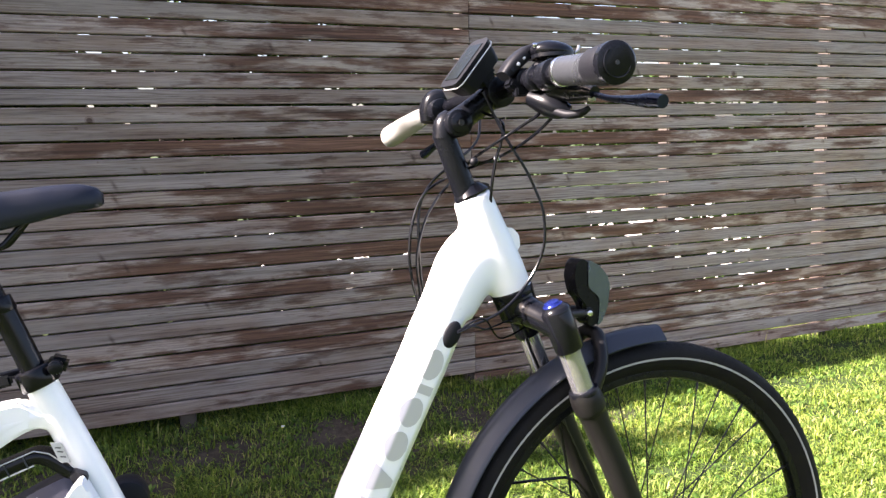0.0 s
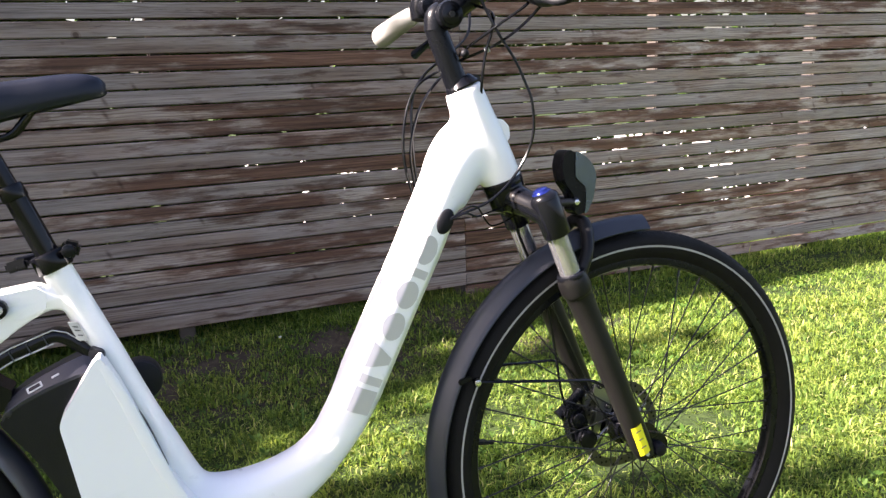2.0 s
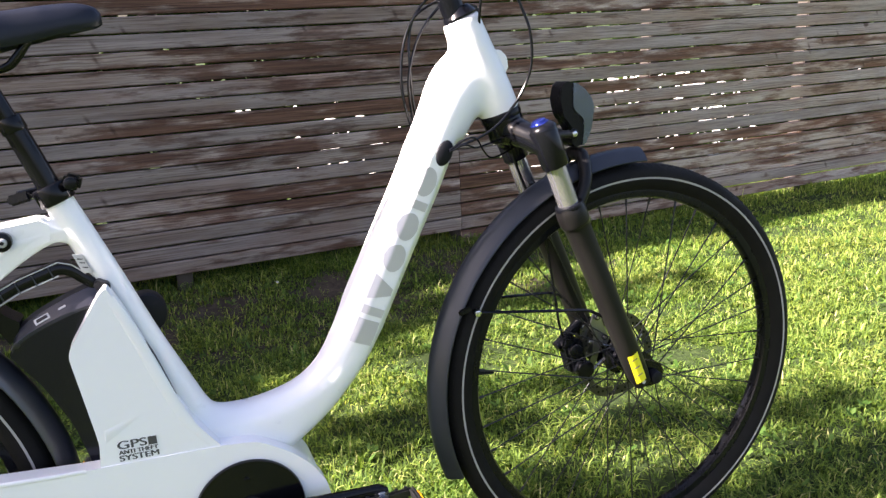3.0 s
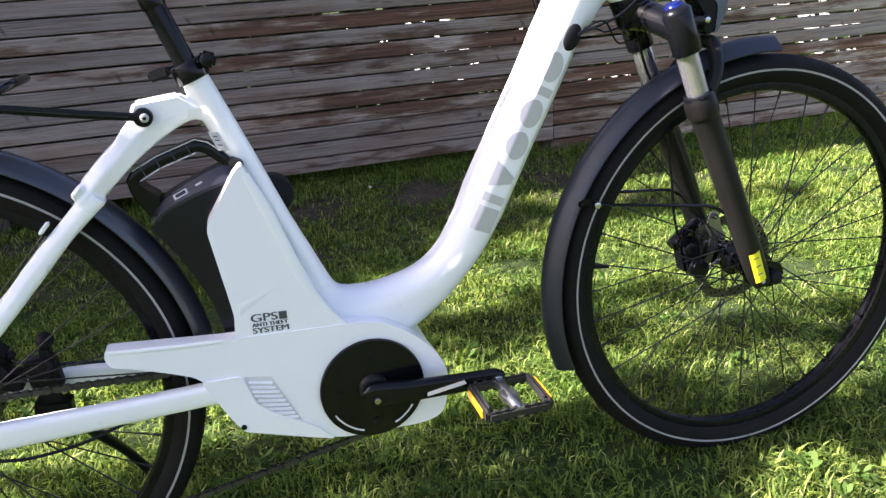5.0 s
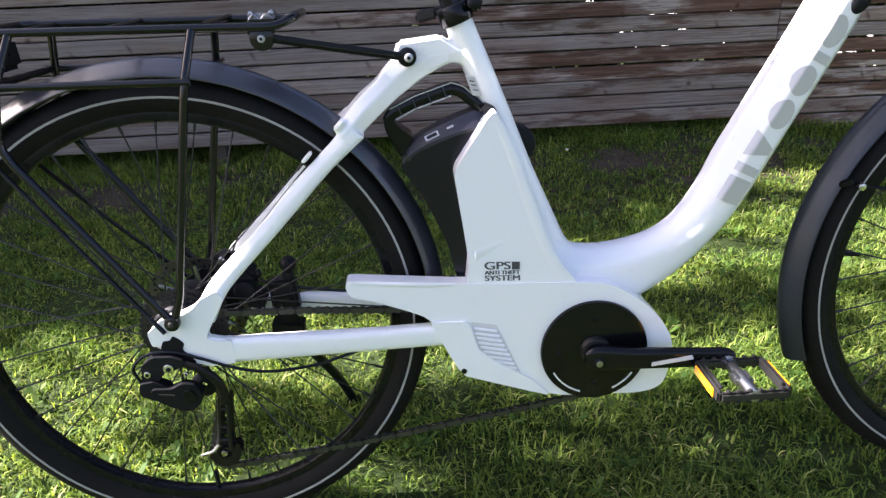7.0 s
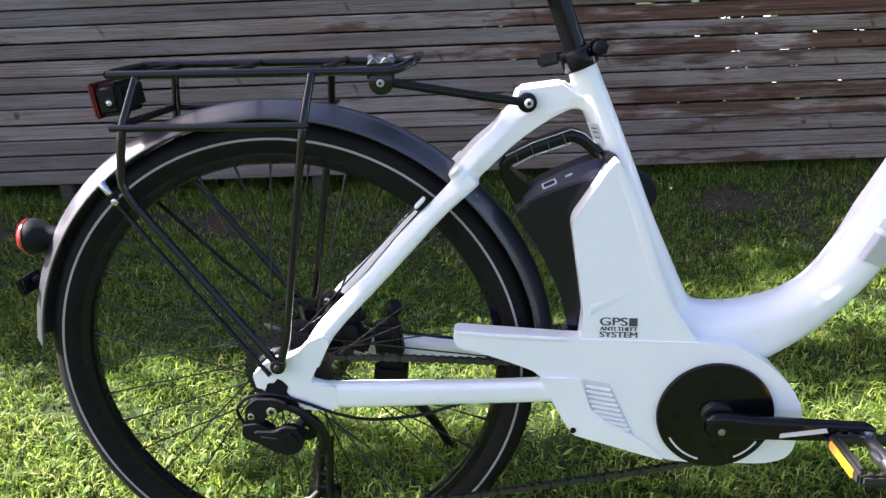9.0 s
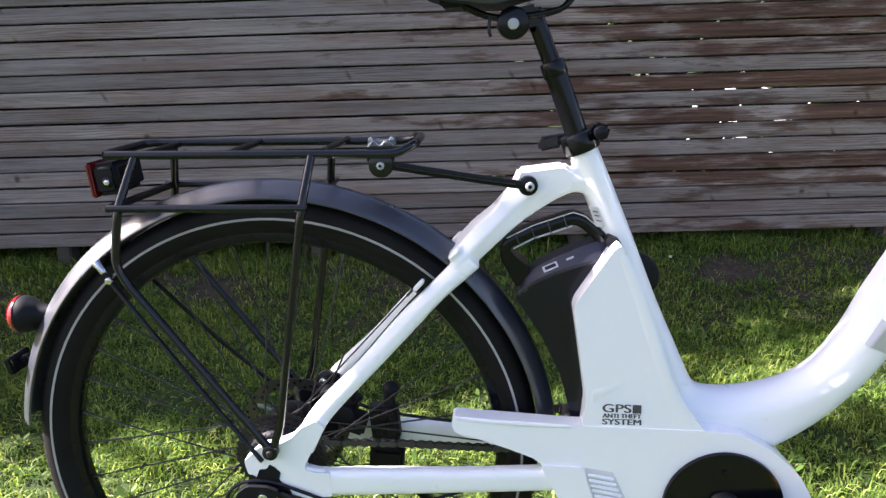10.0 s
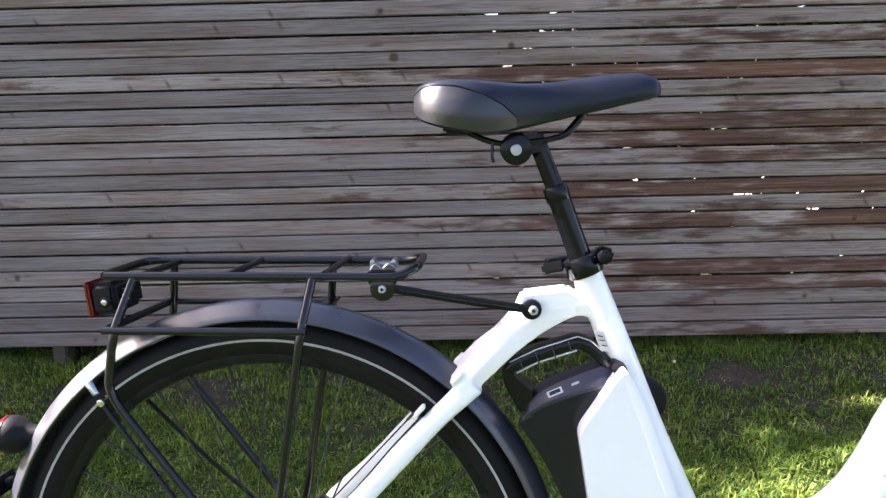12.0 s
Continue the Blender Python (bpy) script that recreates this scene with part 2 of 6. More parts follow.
def leafy(name, stops, through_light=0.45, glow=(1.0, 1.0, 1.0), sun_lift=1.0):
    """Blades or leaves that let some light through, each one of its own green."""
    k = Mat(name, rough=0.6, spec=0.16)
    geo = k.node("ShaderNodeNewGeometry")
    co = k.node("ShaderNodeTexCoord").outputs["Object"]
    one = k.ramp(geo.outputs["Random Per Island"], stops)
    patch = k.ramp(k.noise(co, 2.2, 4.0), [(0.35, (0.80, 0.90, 0.75)), (0.65, (1.15, 1.08, 1.1))])
    c = k.mix(1.0, one, patch, "MULTIPLY")
    if sun_lift > 1.0:
        # blade colour raised towards the far end, painting in the brighter sun there
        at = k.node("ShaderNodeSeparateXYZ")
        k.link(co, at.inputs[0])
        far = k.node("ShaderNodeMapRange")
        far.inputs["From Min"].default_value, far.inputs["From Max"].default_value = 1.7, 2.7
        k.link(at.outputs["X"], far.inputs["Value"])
        c = k.mix(1.0, c, k.ramp(far.outputs[0], [(0.0, (1, 1, 1)), (1.0, (sun_lift * 1.06, sun_lift, sun_lift * 1.05))]), "MULTIPLY")
    k.colour(c)
    tl = k.node("ShaderNodeBsdfTranslucent")
    k.link(k.mix(1.0, c, glow, "MULTIPLY"), tl.inputs["Color"])
    ms = k.node("ShaderNodeMixShader")
    ms.inputs[0].default_value = through_light
    k.link(k.b.outputs[0], ms.inputs[1])
    k.link(tl.outputs[0], ms.inputs[2])
    k.link(ms.outputs[0], k.t.nodes["Material Output"].inputs["Surface"])
    return k.m


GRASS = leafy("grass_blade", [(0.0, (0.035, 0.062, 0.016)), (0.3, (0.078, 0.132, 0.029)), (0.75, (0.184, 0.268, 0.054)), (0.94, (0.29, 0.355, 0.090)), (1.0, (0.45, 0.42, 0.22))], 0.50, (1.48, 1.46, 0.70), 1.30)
LEAF = leafy("tree_leaf", [(0.0, (0.04, 0.09, 0.015)), (0.5, (0.06, 0.12, 0.02)), (1.0, (0.09, 0.15, 0.03))])
WEED = leafy("weed_leaf", [(0.0, (0.045, 0.095, 0.018)), (0.6, (0.08, 0.15, 0.03)), (1.0, (0.13, 0.20, 0.05))])
BARK = worn("bark", (0.12, 0.09, 0.07), 0.9, grain=60, spread=0.35, relief=0.6)
PETAL = worn("daisy_petal", (0.78, 0.78, 0.76), 0.6)


# ---- mesh helpers ----
def shape(bm, smooth=True, angle=40):
    me = bpy.data.meshes.new("mesh")
    bmesh.ops.recalc_face_normals(bm, faces=bm.faces)
    bm.to_mesh(me)
    bm.free()
    if smooth:
        me.polygons.foreach_set("use_smooth", [True] * len(me.polygons))
        me.set_sharp_from_angle(angle=radians(angle))
    return me


def part(name, bm, material, parent=None, label="", smooth=True, angle=40):
    """Links a bmesh as one mesh object under a thing or a part."""
    me = shape(bm, smooth, angle)
    me.name = name
    me.materials.append(material)
    ob = new(name, me)
    ob.parent = parent
    if label:
        tagged(ob, label)
    return ob


def ring_faces(bm, rings, closed=False, caps=True):
    n = len(rings[0])
    pairs = list(zip(rings, rings[1:])) + ([(rings[-1], rings[0])] if closed else [])
    for a, b in pairs:
        for i in range(n):
            bm.faces.new((a[i], a[(i + 1) % n], b[(i + 1) % n], b[i]))
    if caps and not closed:
        bm.faces.new(rings[0][::-1])
        bm.faces.new(rings[-1])


def spline(rows, steps):
    """Catmull-Rom through rows of numbers."""
    p = [np.array(r, float) for r in rows]
    p = [2 * p[0] - p[1]] + p + [2 * p[-1] - p[-2]]
    out = []
    for i in range(1, len(p) - 2):
        for s in range(steps):
            t = s / steps
            out.append(0.5 * (2 * p[i] + (p[i + 1] - p[i - 1]) * t + (2 * p[i - 1] - 5 * p[i] + 4 * p[i + 1] - p[i + 2]) * t**2
                              + (3 * p[i] - p[i - 1] - 3 * p[i + 1] + p[i + 2]) * t**3))
    return out + [p[-2]]


def loft(bm, rows, steps=5, seg=24, power=2.0, cap=True):
    """A hollow-section tube: rows of x, y, z, half height in the side view, half width across it."""
    pts = spline(rows, steps)
    rings = []
    for i, p in enumerate(pts):
        a, b = pts[max(0, i - 1)][:3], pts[min(len(pts) - 1, i + 1)][:3]
        t = Vector(b - a).normalized()
        side = Vector((0, 1, 0))
        side = (side - t * side.dot(t)).normalized()
        up = t.cross(side)
        ring = []
        for j in range(seg):
            c, s = math.cos(2 * math.pi * j / seg), math.sin(2 * math.pi * j / seg)
            c, s = math.copysign(abs(c) ** (2 / power), c), math.copysign(abs(s) ** (2 / power), s)
            ring.append(bm.verts.new(Vector(p[:3]) + up * (p[3] * c) + side * (p[4] * s)))
        rings.append(ring)
    ring_faces(bm, rings, caps=cap)
    return bm


def facet(bm, rows, section, steps=5):
    """A creased hollow section: rows of upper x, z, lower x, z, middle y, half width, crease height."""
    rings = []
    for xu, zu, xl, zl, y, w, c in spline(rows, steps):
        mid, up = Vector(((xu + xl) / 2, y, (zu + zl) / 2)), Vector(((xu - xl) / 2, 0, (zu - zl) / 2))
        pts = [(c if a is None else a, b) for a, b in section]
        pts = pts + [(a, -b) for a, b in pts[::-1]]
        rings.append([bm.verts.new(mid + up * a + Vector((0, w * b, 0))) for a, b in pts])
    ring_faces(bm, rings)
    return bm


def tube(bm, pts, r, steps=1, seg=10, closed=False):
    """A round rod through points; steps > 1 bends it smoothly. r may be one number or one a point."""
    rs = r if isinstance(r, (list, tuple)) else [r] * len(pts)
    rows = [(*p, q) for p, q in zip(pts, rs)]
    rows = spline(rows, steps) if steps > 1 else [np.array(q, float) for q in rows]
    vs = [Vector(q[:3]) for q in rows]
    n = len(vs)
    up = None
    rings = []
    for i, p in enumerate(vs):
        a = vs[(i - 1) % n] if closed or i else vs[0]
        b = vs[(i + 1) % n] if closed or i < n - 1 else vs[-1]
        t = (b - a).normalized()
        if up is None:
            up = t.orthogonal().normalized()
        up = (up - t * up.dot(t)).normalized()
        w = t.cross(up)
        rings.append([bm.verts.new(p + (up * math.cos(2 * math.pi * j / seg) + w * math.sin(2 * math.pi * j / seg)) * rows[i][3]) for j in range(seg)])
    ring_faces(bm, rings, closed)
    return bm


def bent(pts, radius, n=5):
    """A polyline with its corners rounded."""
    p = [Vector(q) for q in pts]
    out = [p[0]]
    for a, b, c in zip(p, p[1:], p[2:]):
        d = min(radius, (a - b).length * 0.45, (c - b).length * 0.45)
        s, e = b + (a - b).normalized() * d, b + (c - b).normalized() * d
        for i in range(n + 1):
            t = i / n
            out.append(s * (1 - t) ** 2 + b * 2 * t * (1 - t) + e * t * t)
    return [tuple(q) for q in out + [p[-1]]]


def rod(p0, p1, r0, r1=None, seg=16, bevel=0.0):
    bm = bmesh.new()
    r1 = r0 if r1 is None else r1
    p0, p1 = Vector(p0), Vector(p1)
    if bevel:
        d = (p1 - p0).normalized() * bevel
        tube(bm, [p0, p0 + d * 0.3, p0 + d, p1 - d, p1 - d * 0.3, p1], [r0 - bevel, r0 - bevel * 0.3, r0, r1, r1 - bevel * 0.3, r1 - bevel], seg=seg)
    else:
        tube(bm, [p0, p1], [r0, r1], seg=seg)
    return bm


def lathe(bm, profile, n=96, a0=0.0, a1=360.0, centre=(0, 0, 0), closed_profile=True):
    """Turns a profile of (radius, y) about the y axis; a full turn or an arc in degrees from +x towards +z."""
    full = abs(a1 - a0) >= 360
    rings = []
    for i in range(n if full else n + 1):
        a = radians(a0 + (a1 - a0) * i / n)
        rings.append([bm.verts.new((centre[0] + r * math.cos(a), centre[1] + y, centre[2] + r * math.sin(a))) for r, y in profile])
    m = len(profile)
    for i in range(n):
        a, b = rings[i], rings[(i + 1) % len(rings)]
        for j in range(m if closed_profile else m - 1):
            bm.faces.new((a[j], a[(j + 1) % m], b[(j + 1) % m], b[j]))
    if not full and closed_profile:
        bm.faces.new(rings[0])
        bm.faces.new(rings[-1][::-1])
    return bm


def prism(poly, y0, y1, bevel=0.004, segs=2, taper=0.0):
    """A side-view outline of (x, z) given thickness from y0 to y1, its edges rounded."""
    bm = bmesh.new()
    c = Vector((sum(p[0] for p in poly) / len(poly), sum(p[1] for p in poly) / len(poly)))
    a = [bm.verts.new((c.x + (x - c.x) * (1 - taper), y0, c.y + (z - c.y) * (1 - taper))) for x, z in poly]
    b = [bm.verts.new((x, y1, z)) for x, z in poly]
    bm.faces.new(a)
    bm.faces.new(b[::-1])
    for i in range(len(poly)):
        j = (i + 1) % len(poly)
        bm.faces.new((a[j], a[i], b[i], b[j]))
    if bevel:
        bmesh.ops.bevel(bm, geom=[e for e in bm.edges if e.calc_length() > 0], offset=bevel, segments=segs, affect="EDGES", clamp_overlap=True)
    return bm


def box(centre, size, m=None, bevel=0.002, segs=2):
    bm = bmesh.new()
    bmesh.ops.create_cube(bm, size=1.0, matrix=Matrix.Diagonal((*size, 1)))
    if bevel:
        bmesh.ops.bevel(bm, geom=bm.edges[:], offset=bevel, segments=segs, affect="EDGES", clamp_overlap=True)
    bm.transform(Matrix.Translation(centre) @ (m or Matrix()))
    return bm


def ball(centre, r, scale=(1, 1, 1), m=None, u=20, v=12):
    bm = bmesh.new()
    bmesh.ops.create_uvsphere(bm, u_segments=u, v_segments=v, radius=r)
    bm.transform(Matrix.Translation(centre) @ (m or Matrix()) @ Matrix.Diagonal((*scale, 1)))
    return bm


def rounded(poly, radius, n=4):
    """An outline of (x, z) with its corners rounded."""
    out = []
    p = [Vector(q) for q in poly]
    for i, b in enumerate(p):
        a, c = p[i - 1], p[(i + 1) % len(p)]
        d = min(radius, (a - b).length * 0.4, (c - b).length * 0.4)
        s, e = b + (a - b).normalized() * d, b + (c - b).normalized() * d
        for j in range(n + 1):
            t = j / n
            q = s * (1 - t) ** 2 + b * 2 * t * (1 - t) + e * t * t
            out.append((q.x, q.y))
    return out


def join(*bms):
    """One bmesh of several."""
    out = bmesh.new()
    for b in bms:
        me = bpy.data.meshes.new("tmp")
        b.to_mesh(me)
        b.free()
        out.from_mesh(me)
        bpy.data.meshes.remove(me)
    return out


# ---- ground ----
def rise(x, y):
    """The lawn lifts a little towards the near stretch of the fence."""
    t = np.clip((y - 1.76 - 0.0472 * x + 0.55) / 0.5, 0, 1)
    return 0.05 * t * t * (3 - 2 * t) * np.clip((2.7 - x) / 1.0, 0, 1) * np.clip((x + 8) / 4, 0, 1)


def ground():
    """One sheet to the horizon, finer and slightly uneven near the bicycle."""
    bm = bmesh.new()
    xs = [-2000, -300, -60, -20, -8] + [-4 + 0.16 * i for i in range(76)] + [12, 25, 70, 300, 2000]
    ys = [-2000, -300, -60, -20, -6] + [-2 + 0.16 * i for i in range(32)] + [4.5, 8, 20, 70, 300, 2000]
    grid = [[bm.verts.new((x, y, float(rise(x, y)) + 0.012 * (noise.noise(Vector((x * 1.3, y * 1.3, 0.3)))) if abs(x) < 9 and abs(y) < 4 else 0.0)) for x in xs] for y in ys]
    for r, s in zip(grid, grid[1:]):
        for i in range(len(xs) - 1):
            bm.faces.new((r[i], r[i + 1], s[i + 1], s[i]))
    ob = part("ground", bm, LAWN)
    tagged(ob, "lawn soil with thatch and a bare strip by the fence", "ground", kind="structure")


ground()

# ---- the bicycle: x ahead, y to its left, z up, leaning on its stand ----
LEAN = -3.6
bike = new("electric_bicycle")
bike.matrix_basis = pose(0, 0, 0, LEAN, 0, 0)
tagged(bike, "white step-through electric bicycle with black rack, leaning on its stand", "bicycle")
RX, FX, AZ = 0.0, 1.28, 0.356
STEER = 0.6


def white_frame():
    """The welded frame: tubes blended into one another."""
    bm = bmesh.new()
    # down tube, bending into the motor mount: its upper facet meets the side in a crease
    facet(bm, DOWN_TUBE, [(1, 0.38), (None, 1.0), (-0.62, 0.96), (-1, 0.42)], 6)
    # head tube, along the steering axis
    loft(bm, [(0.9965, 0, 0.966, 0.0285, 0.0285), (1.004, 0, 0.945, 0.031, 0.031), (1.02, 0, 0.905, 0.0325, 0.033), (1.04, 0, 0.855, 0.034, 0.034), (1.058, 0, 0.812, 0.031, 0.031)], 4, 28)
    # throat between head tube and down tube
    loft(bm, [(1.02, 0, 0.880, 0.040, 0.027), (0.988, 0, 0.850, 0.041, 0.031), (0.955, 0, 0.800, 0.036, 0.033)], 4, 24)
    # lock housing ahead of the head tube
    loft(bm, [(1.038, 0, 0.889, 0.022, 0.018), (1.058, 0, 0.893, 0.020, 0.016)], 2, 20, 4)
    # seat tube
    loft(bm, [(0.4125, 0, 0.776, 0.0185, 0.0185), (0.43, 0, 0.73, 0.0195, 0.0195), (0.462, 0, 0.65, 0.019, 0.021), (0.50, 0, 0.55, 0.019, 0.024), (0.535, 0, 0.455, 0.026, 0.03), (0.55, 0, 0.41, 0.035, 0.034)], 5, 24)
    # the bow of the seat stays
    facet(bm, [(0.420, 0.748, 0.424, 0.708, 0, 0.016, 0.0), (0.398, 0.742, 0.404, 0.713, 0, 0.017, 0.0), (0.360, 0.736, 0.374, 0.700, 0, 0.018, 0.0), (0.323, 0.719, 0.345, 0.682, 0, 0.023, 0.05),
               (0.301, 0.695, 0.326, 0.669, 0, 0.032, 0.1), (0.275, 0.673, 0.302, 0.649, 0, 0.043, 0.1), (0.250, 0.646, 0.277, 0.627, 0, 0.051, 0.1), (0.241, 0.638, 0.268, 0.617, 0, 0.052, 0.1)], [(1, 0.78), (None, 1.0), (-1, 0.72)], 5)
    for s in (-1, 1):
        facet(bm, [(0.262, 0.646, 0.284, 0.626, s * 0.038, 0.012, 0.1), (0.217, 0.602, 0.237, 0.586, s * 0.042, 0.0115, 0.1), (0.175, 0.562, 0.195, 0.543, s * 0.047, 0.011, 0.1), (0.128, 0.511, 0.147, 0.494, s * 0.054, 0.0105, 0.1),
                   (0.078, 0.464, 0.099, 0.447, s * 0.064, 0.010, 0.1), (0.053, 0.437, 0.076, 0.420, s * 0.074, 0.009, 0.1), (0.030, 0.398, 0.058, 0.384, s * 0.077, 0.008, 0.1)], [(1, 0.45), (None, 1.0), (-0.7, 1.0), (-1, 0.6)], 4)
        bm.from_mesh(shape(prism(rounded([(0.035, 0.413), (-0.002, 0.397), (-0.030, 0.381), (-0.036, 0.371), (-0.027, 0.354), (0.011, 0.331), (0.025, 0.323), (0.077, 0.321), (0.072, 0.360), (0.041, 0.367), (0.072, 0.420), (0.06, 0.43)], 0.004), s * 0.077 - 0.007, s * 0.077 + 0.007, 0.0)))
        loft(bm, [(0.05, s * 0.077, 0.341, 0.018, 0.009), (0.12, s * 0.074, 0.341, 0.0185, 0.012), (0.25, s * 0.066, 0.338, 0.0165, 0.0125), (0.40, s * 0.054, 0.335, 0.0165, 0.0125)], 4, 24, 3.6)
        # small stops on the stay
        bm.from_mesh(shape(box((0.205, s * 0.048, 0.6045), (0.020, 0.014, 0.006), pose(0, 0, 0, 0, -46, 0), 0.001)))
        bm.from_mesh(shape(box((0.252, s * 0.044, 0.645), (0.022, 0.016, 0.008), pose(0, 0, 0, 0, -44, 0), 0.003)))
    ob = part("bicycle_frame", bm, WHITE, bike, "glossy white aluminium step-through frame")
    rm = ob.modifiers.new("blend", "REMESH")
    rm.mode, rm.voxel_size, rm.use_smooth_shade = "VOXEL", 0.0026, True
    sm = ob.modifiers.new("soften", "SMOOTH")
    sm.factor, sm.iterations = 0.5, 4
    bpy.context.view_layer.update()
    me = bpy.data.meshes.new_from_object(ob.evaluated_get(bpy.context.evaluated_depsgraph_get()))
    ob.modifiers.clear()
    ob.data, old = me, ob.data
    bpy.data.meshes.remove(old)
    me.name = "bicycle_frame"
    # wide fillets at the head and in the lower bend
    n = len(me.vertices)
    co, ed = np.empty(3 * n), np.empty(2 * len(me.edges), int)
    me.vertices.foreach_get("co", co)
    me.edges.foreach_get("vertices", ed)
    co, ed = co.reshape(-1, 3), ed.reshape(-1, 2)
    a, b = np.r_[ed[:, 0], ed[:, 1]], np.r_[ed[:, 1], ed[:, 0]]
    valence = np.maximum(np.bincount(a, minlength=n), 1)
    weight = 0
    for x, z, far in ((0.985, 0.865, 0.115), (0.715, 0.460, 0.125), (0.60, 0.430, 0.10)):
        reach = np.linalg.norm((co - np.array([x, 0, z])) * np.array([1, 0.4, 1]), axis=1)
        weight = np.maximum(weight, 0.6 * np.clip((far - reach) / 0.05, 0, 1)[:, None])
    for i in range(70):
        mean = np.stack([np.bincount(a, co[b, k], n) for k in range(3)], 1) / valence[:, None]
        co = co + weight * (mean - co)
    me.vertices.foreach_set("co", co.ravel())
    me.polygons.foreach_set("use_smooth", [True] * len(me.polygons))
    me.update()
    return ob


DOWN_TUBE = [(0.990, 0.925, 1.040, 0.865, 0, 0.028, 0.0), (0.962, 0.910, 1.018, 0.836, 0, 0.032, 0.0), (0.938, 0.880, 1.000, 0.815, 0, 0.0345, 0.06), (0.9176, 0.8331, 0.979, 0.794, 0, 0.0355, 0.12), (0.8779, 0.7497, 0.939, 0.717, 0, 0.0365, 0.14), (0.8279, 0.6597, 0.889, 0.627, 0, 0.037, 0.14),
             (0.7861, 0.5846, 0.848, 0.551, 0, 0.0375, 0.15), (0.7557, 0.5288, 0.820, 0.500, 0, 0.038, 0.2), (0.736, 0.496, 0.795, 0.462, 0, 0.0385, 0.3), (0.720, 0.475, 0.769, 0.433, 0, 0.039, 0.42), (0.698, 0.458, 0.738, 0.402, 0, 0.0395, 0.52),
             (0.674, 0.448, 0.702, 0.375, 0, 0.040, 0.6), (0.645, 0.441, 0.660, 0.352, 0, 0.041, 0.65), (0.611, 0.437, 0.615, 0.346, 0, 0.042, 0.65), (0.580, 0.440, 0.575, 0.346, 0, 0.042, 0.6), (0.540, 0.450, 0.530, 0.350, 0, 0.040, 0.5)]
white = white_frame()
part("lock_box", prism([(1.040, 0.917), (1.054, 0.915), (1.064, 0.905), (1.0655, 0.888), (1.057, 0.876), (1.046, 0.872)], -0.0165, 0.0165, 0.0015, 2), WHITE, white)
part("dropout", prism(rounded([(-0.034, 0.377), (-0.011, 0.397), (0.017, 0.402), (0.032, 0.410), (0.046, 0.424), (0.066, 0.434), (0.077, 0.424), (0.048, 0.372), (0.046, 0.364), (0.060, 0.3595), (0.079, 0.3590), (0.081, 0.3245), (0.046, 0.3215), (0.027, 0.328), (0.013, 0.342), (0.008, 0.352), (-0.012, 0.356), (-0.030, 0.357)], 0.0025), -0.0868, -0.069, 0.0012), WHITE, white)
part("gusset", prism([(0.3345, 0.7445), (0.392, 0.7500), (0.406, 0.740), (0.404, 0.715), (0.345, 0.695), (0.321, 0.7145)], -0.0165, 0.0165, 0.004, 3), WHITE, white)


def tube_mark(u0, u1, v0, v1, outline):
    """A plain decal on the near side of the down tube: u along it in metres from the top, v across it from -1 to 1; outline of (0..1, 0..1) pairs."""
    pts = spline(DOWN_TUBE, 12)
    mids = [((p[0] + p[2]) / 2, (p[1] + p[3]) / 2) for p in pts]
    arc = np.r_[0, np.cumsum([math.dist(a, b) for a, b in zip(mids, mids[1:])])]

    def at(f, g, lift):
        u, v = u0 + (u1 - u0) * f, v0 + (v1 - v0) * g
        xu, zu, xl, zl, y, w, c = [np.interp(u, arc, [q[k] for q in pts]) for k in range(7)]
        depth = np.interp(v, [-1, -0.62, c, 1], [0.42, 0.96, 1.0, 0.38]) * w
        return ((xu + xl) / 2 + (xu - xl) / 2 * v, -depth - lift, (zu + zl) / 2 + (zu - zl) / 2 * v)

    bm = bmesh.new()
    n = 14
    # rows across the mark, each cut to the outline
    rows = []
    for i in range(n + 1):
        g = 0.001 + 0.998 * i / n
        cuts = []
        for (fa, ga), (fb, gb) in zip(outline, outline[1:] + outline[:1]):
            if (ga - g) * (gb - g) <= 0 and ga != gb:
                cuts.append(fa + (fb - fa) * (g - ga) / (gb - ga))
        lo, hi = min(cuts), max(cuts)
        rows.append([bm.verts.new(at(lo + (hi - lo) * k / 4, g, 0.0011)) for k in range(5)])
    for a, b in zip(rows, rows[1:]):
        for k in range(4):
            bm.faces.new((a[k], a[k + 1], b[k + 1], b[k]))
    return part("decal_mark", bm, GREY_MARK, white, "plain silver-grey decal on white paint")


def down_tube_marks():
    block = [(0, 0), (1, 0), (1, 1), (0, 1)]
    disc = [(0.5 + 0.5 * math.cos(2 * math.pi * i / 24), 0.5 + 0.5 * math.sin(2 * math.pi * i / 24)) for i in range(24)]
    wedge = [(0.38, 0), (0.62, 0), (0.95, 1), (0.05, 1)]
    u = MARK_TOP
    for length, outline in ((0.045, disc), (0.013, block), (0.043, disc), (0.043, disc), (0.043, wedge), (0.013, block), (0.038, block)):
        tube_mark(u, u + length, -0.54, 0.38, outline)
        u += length + 0.0075


MARK_TOP = 0.172
down_tube_marks()


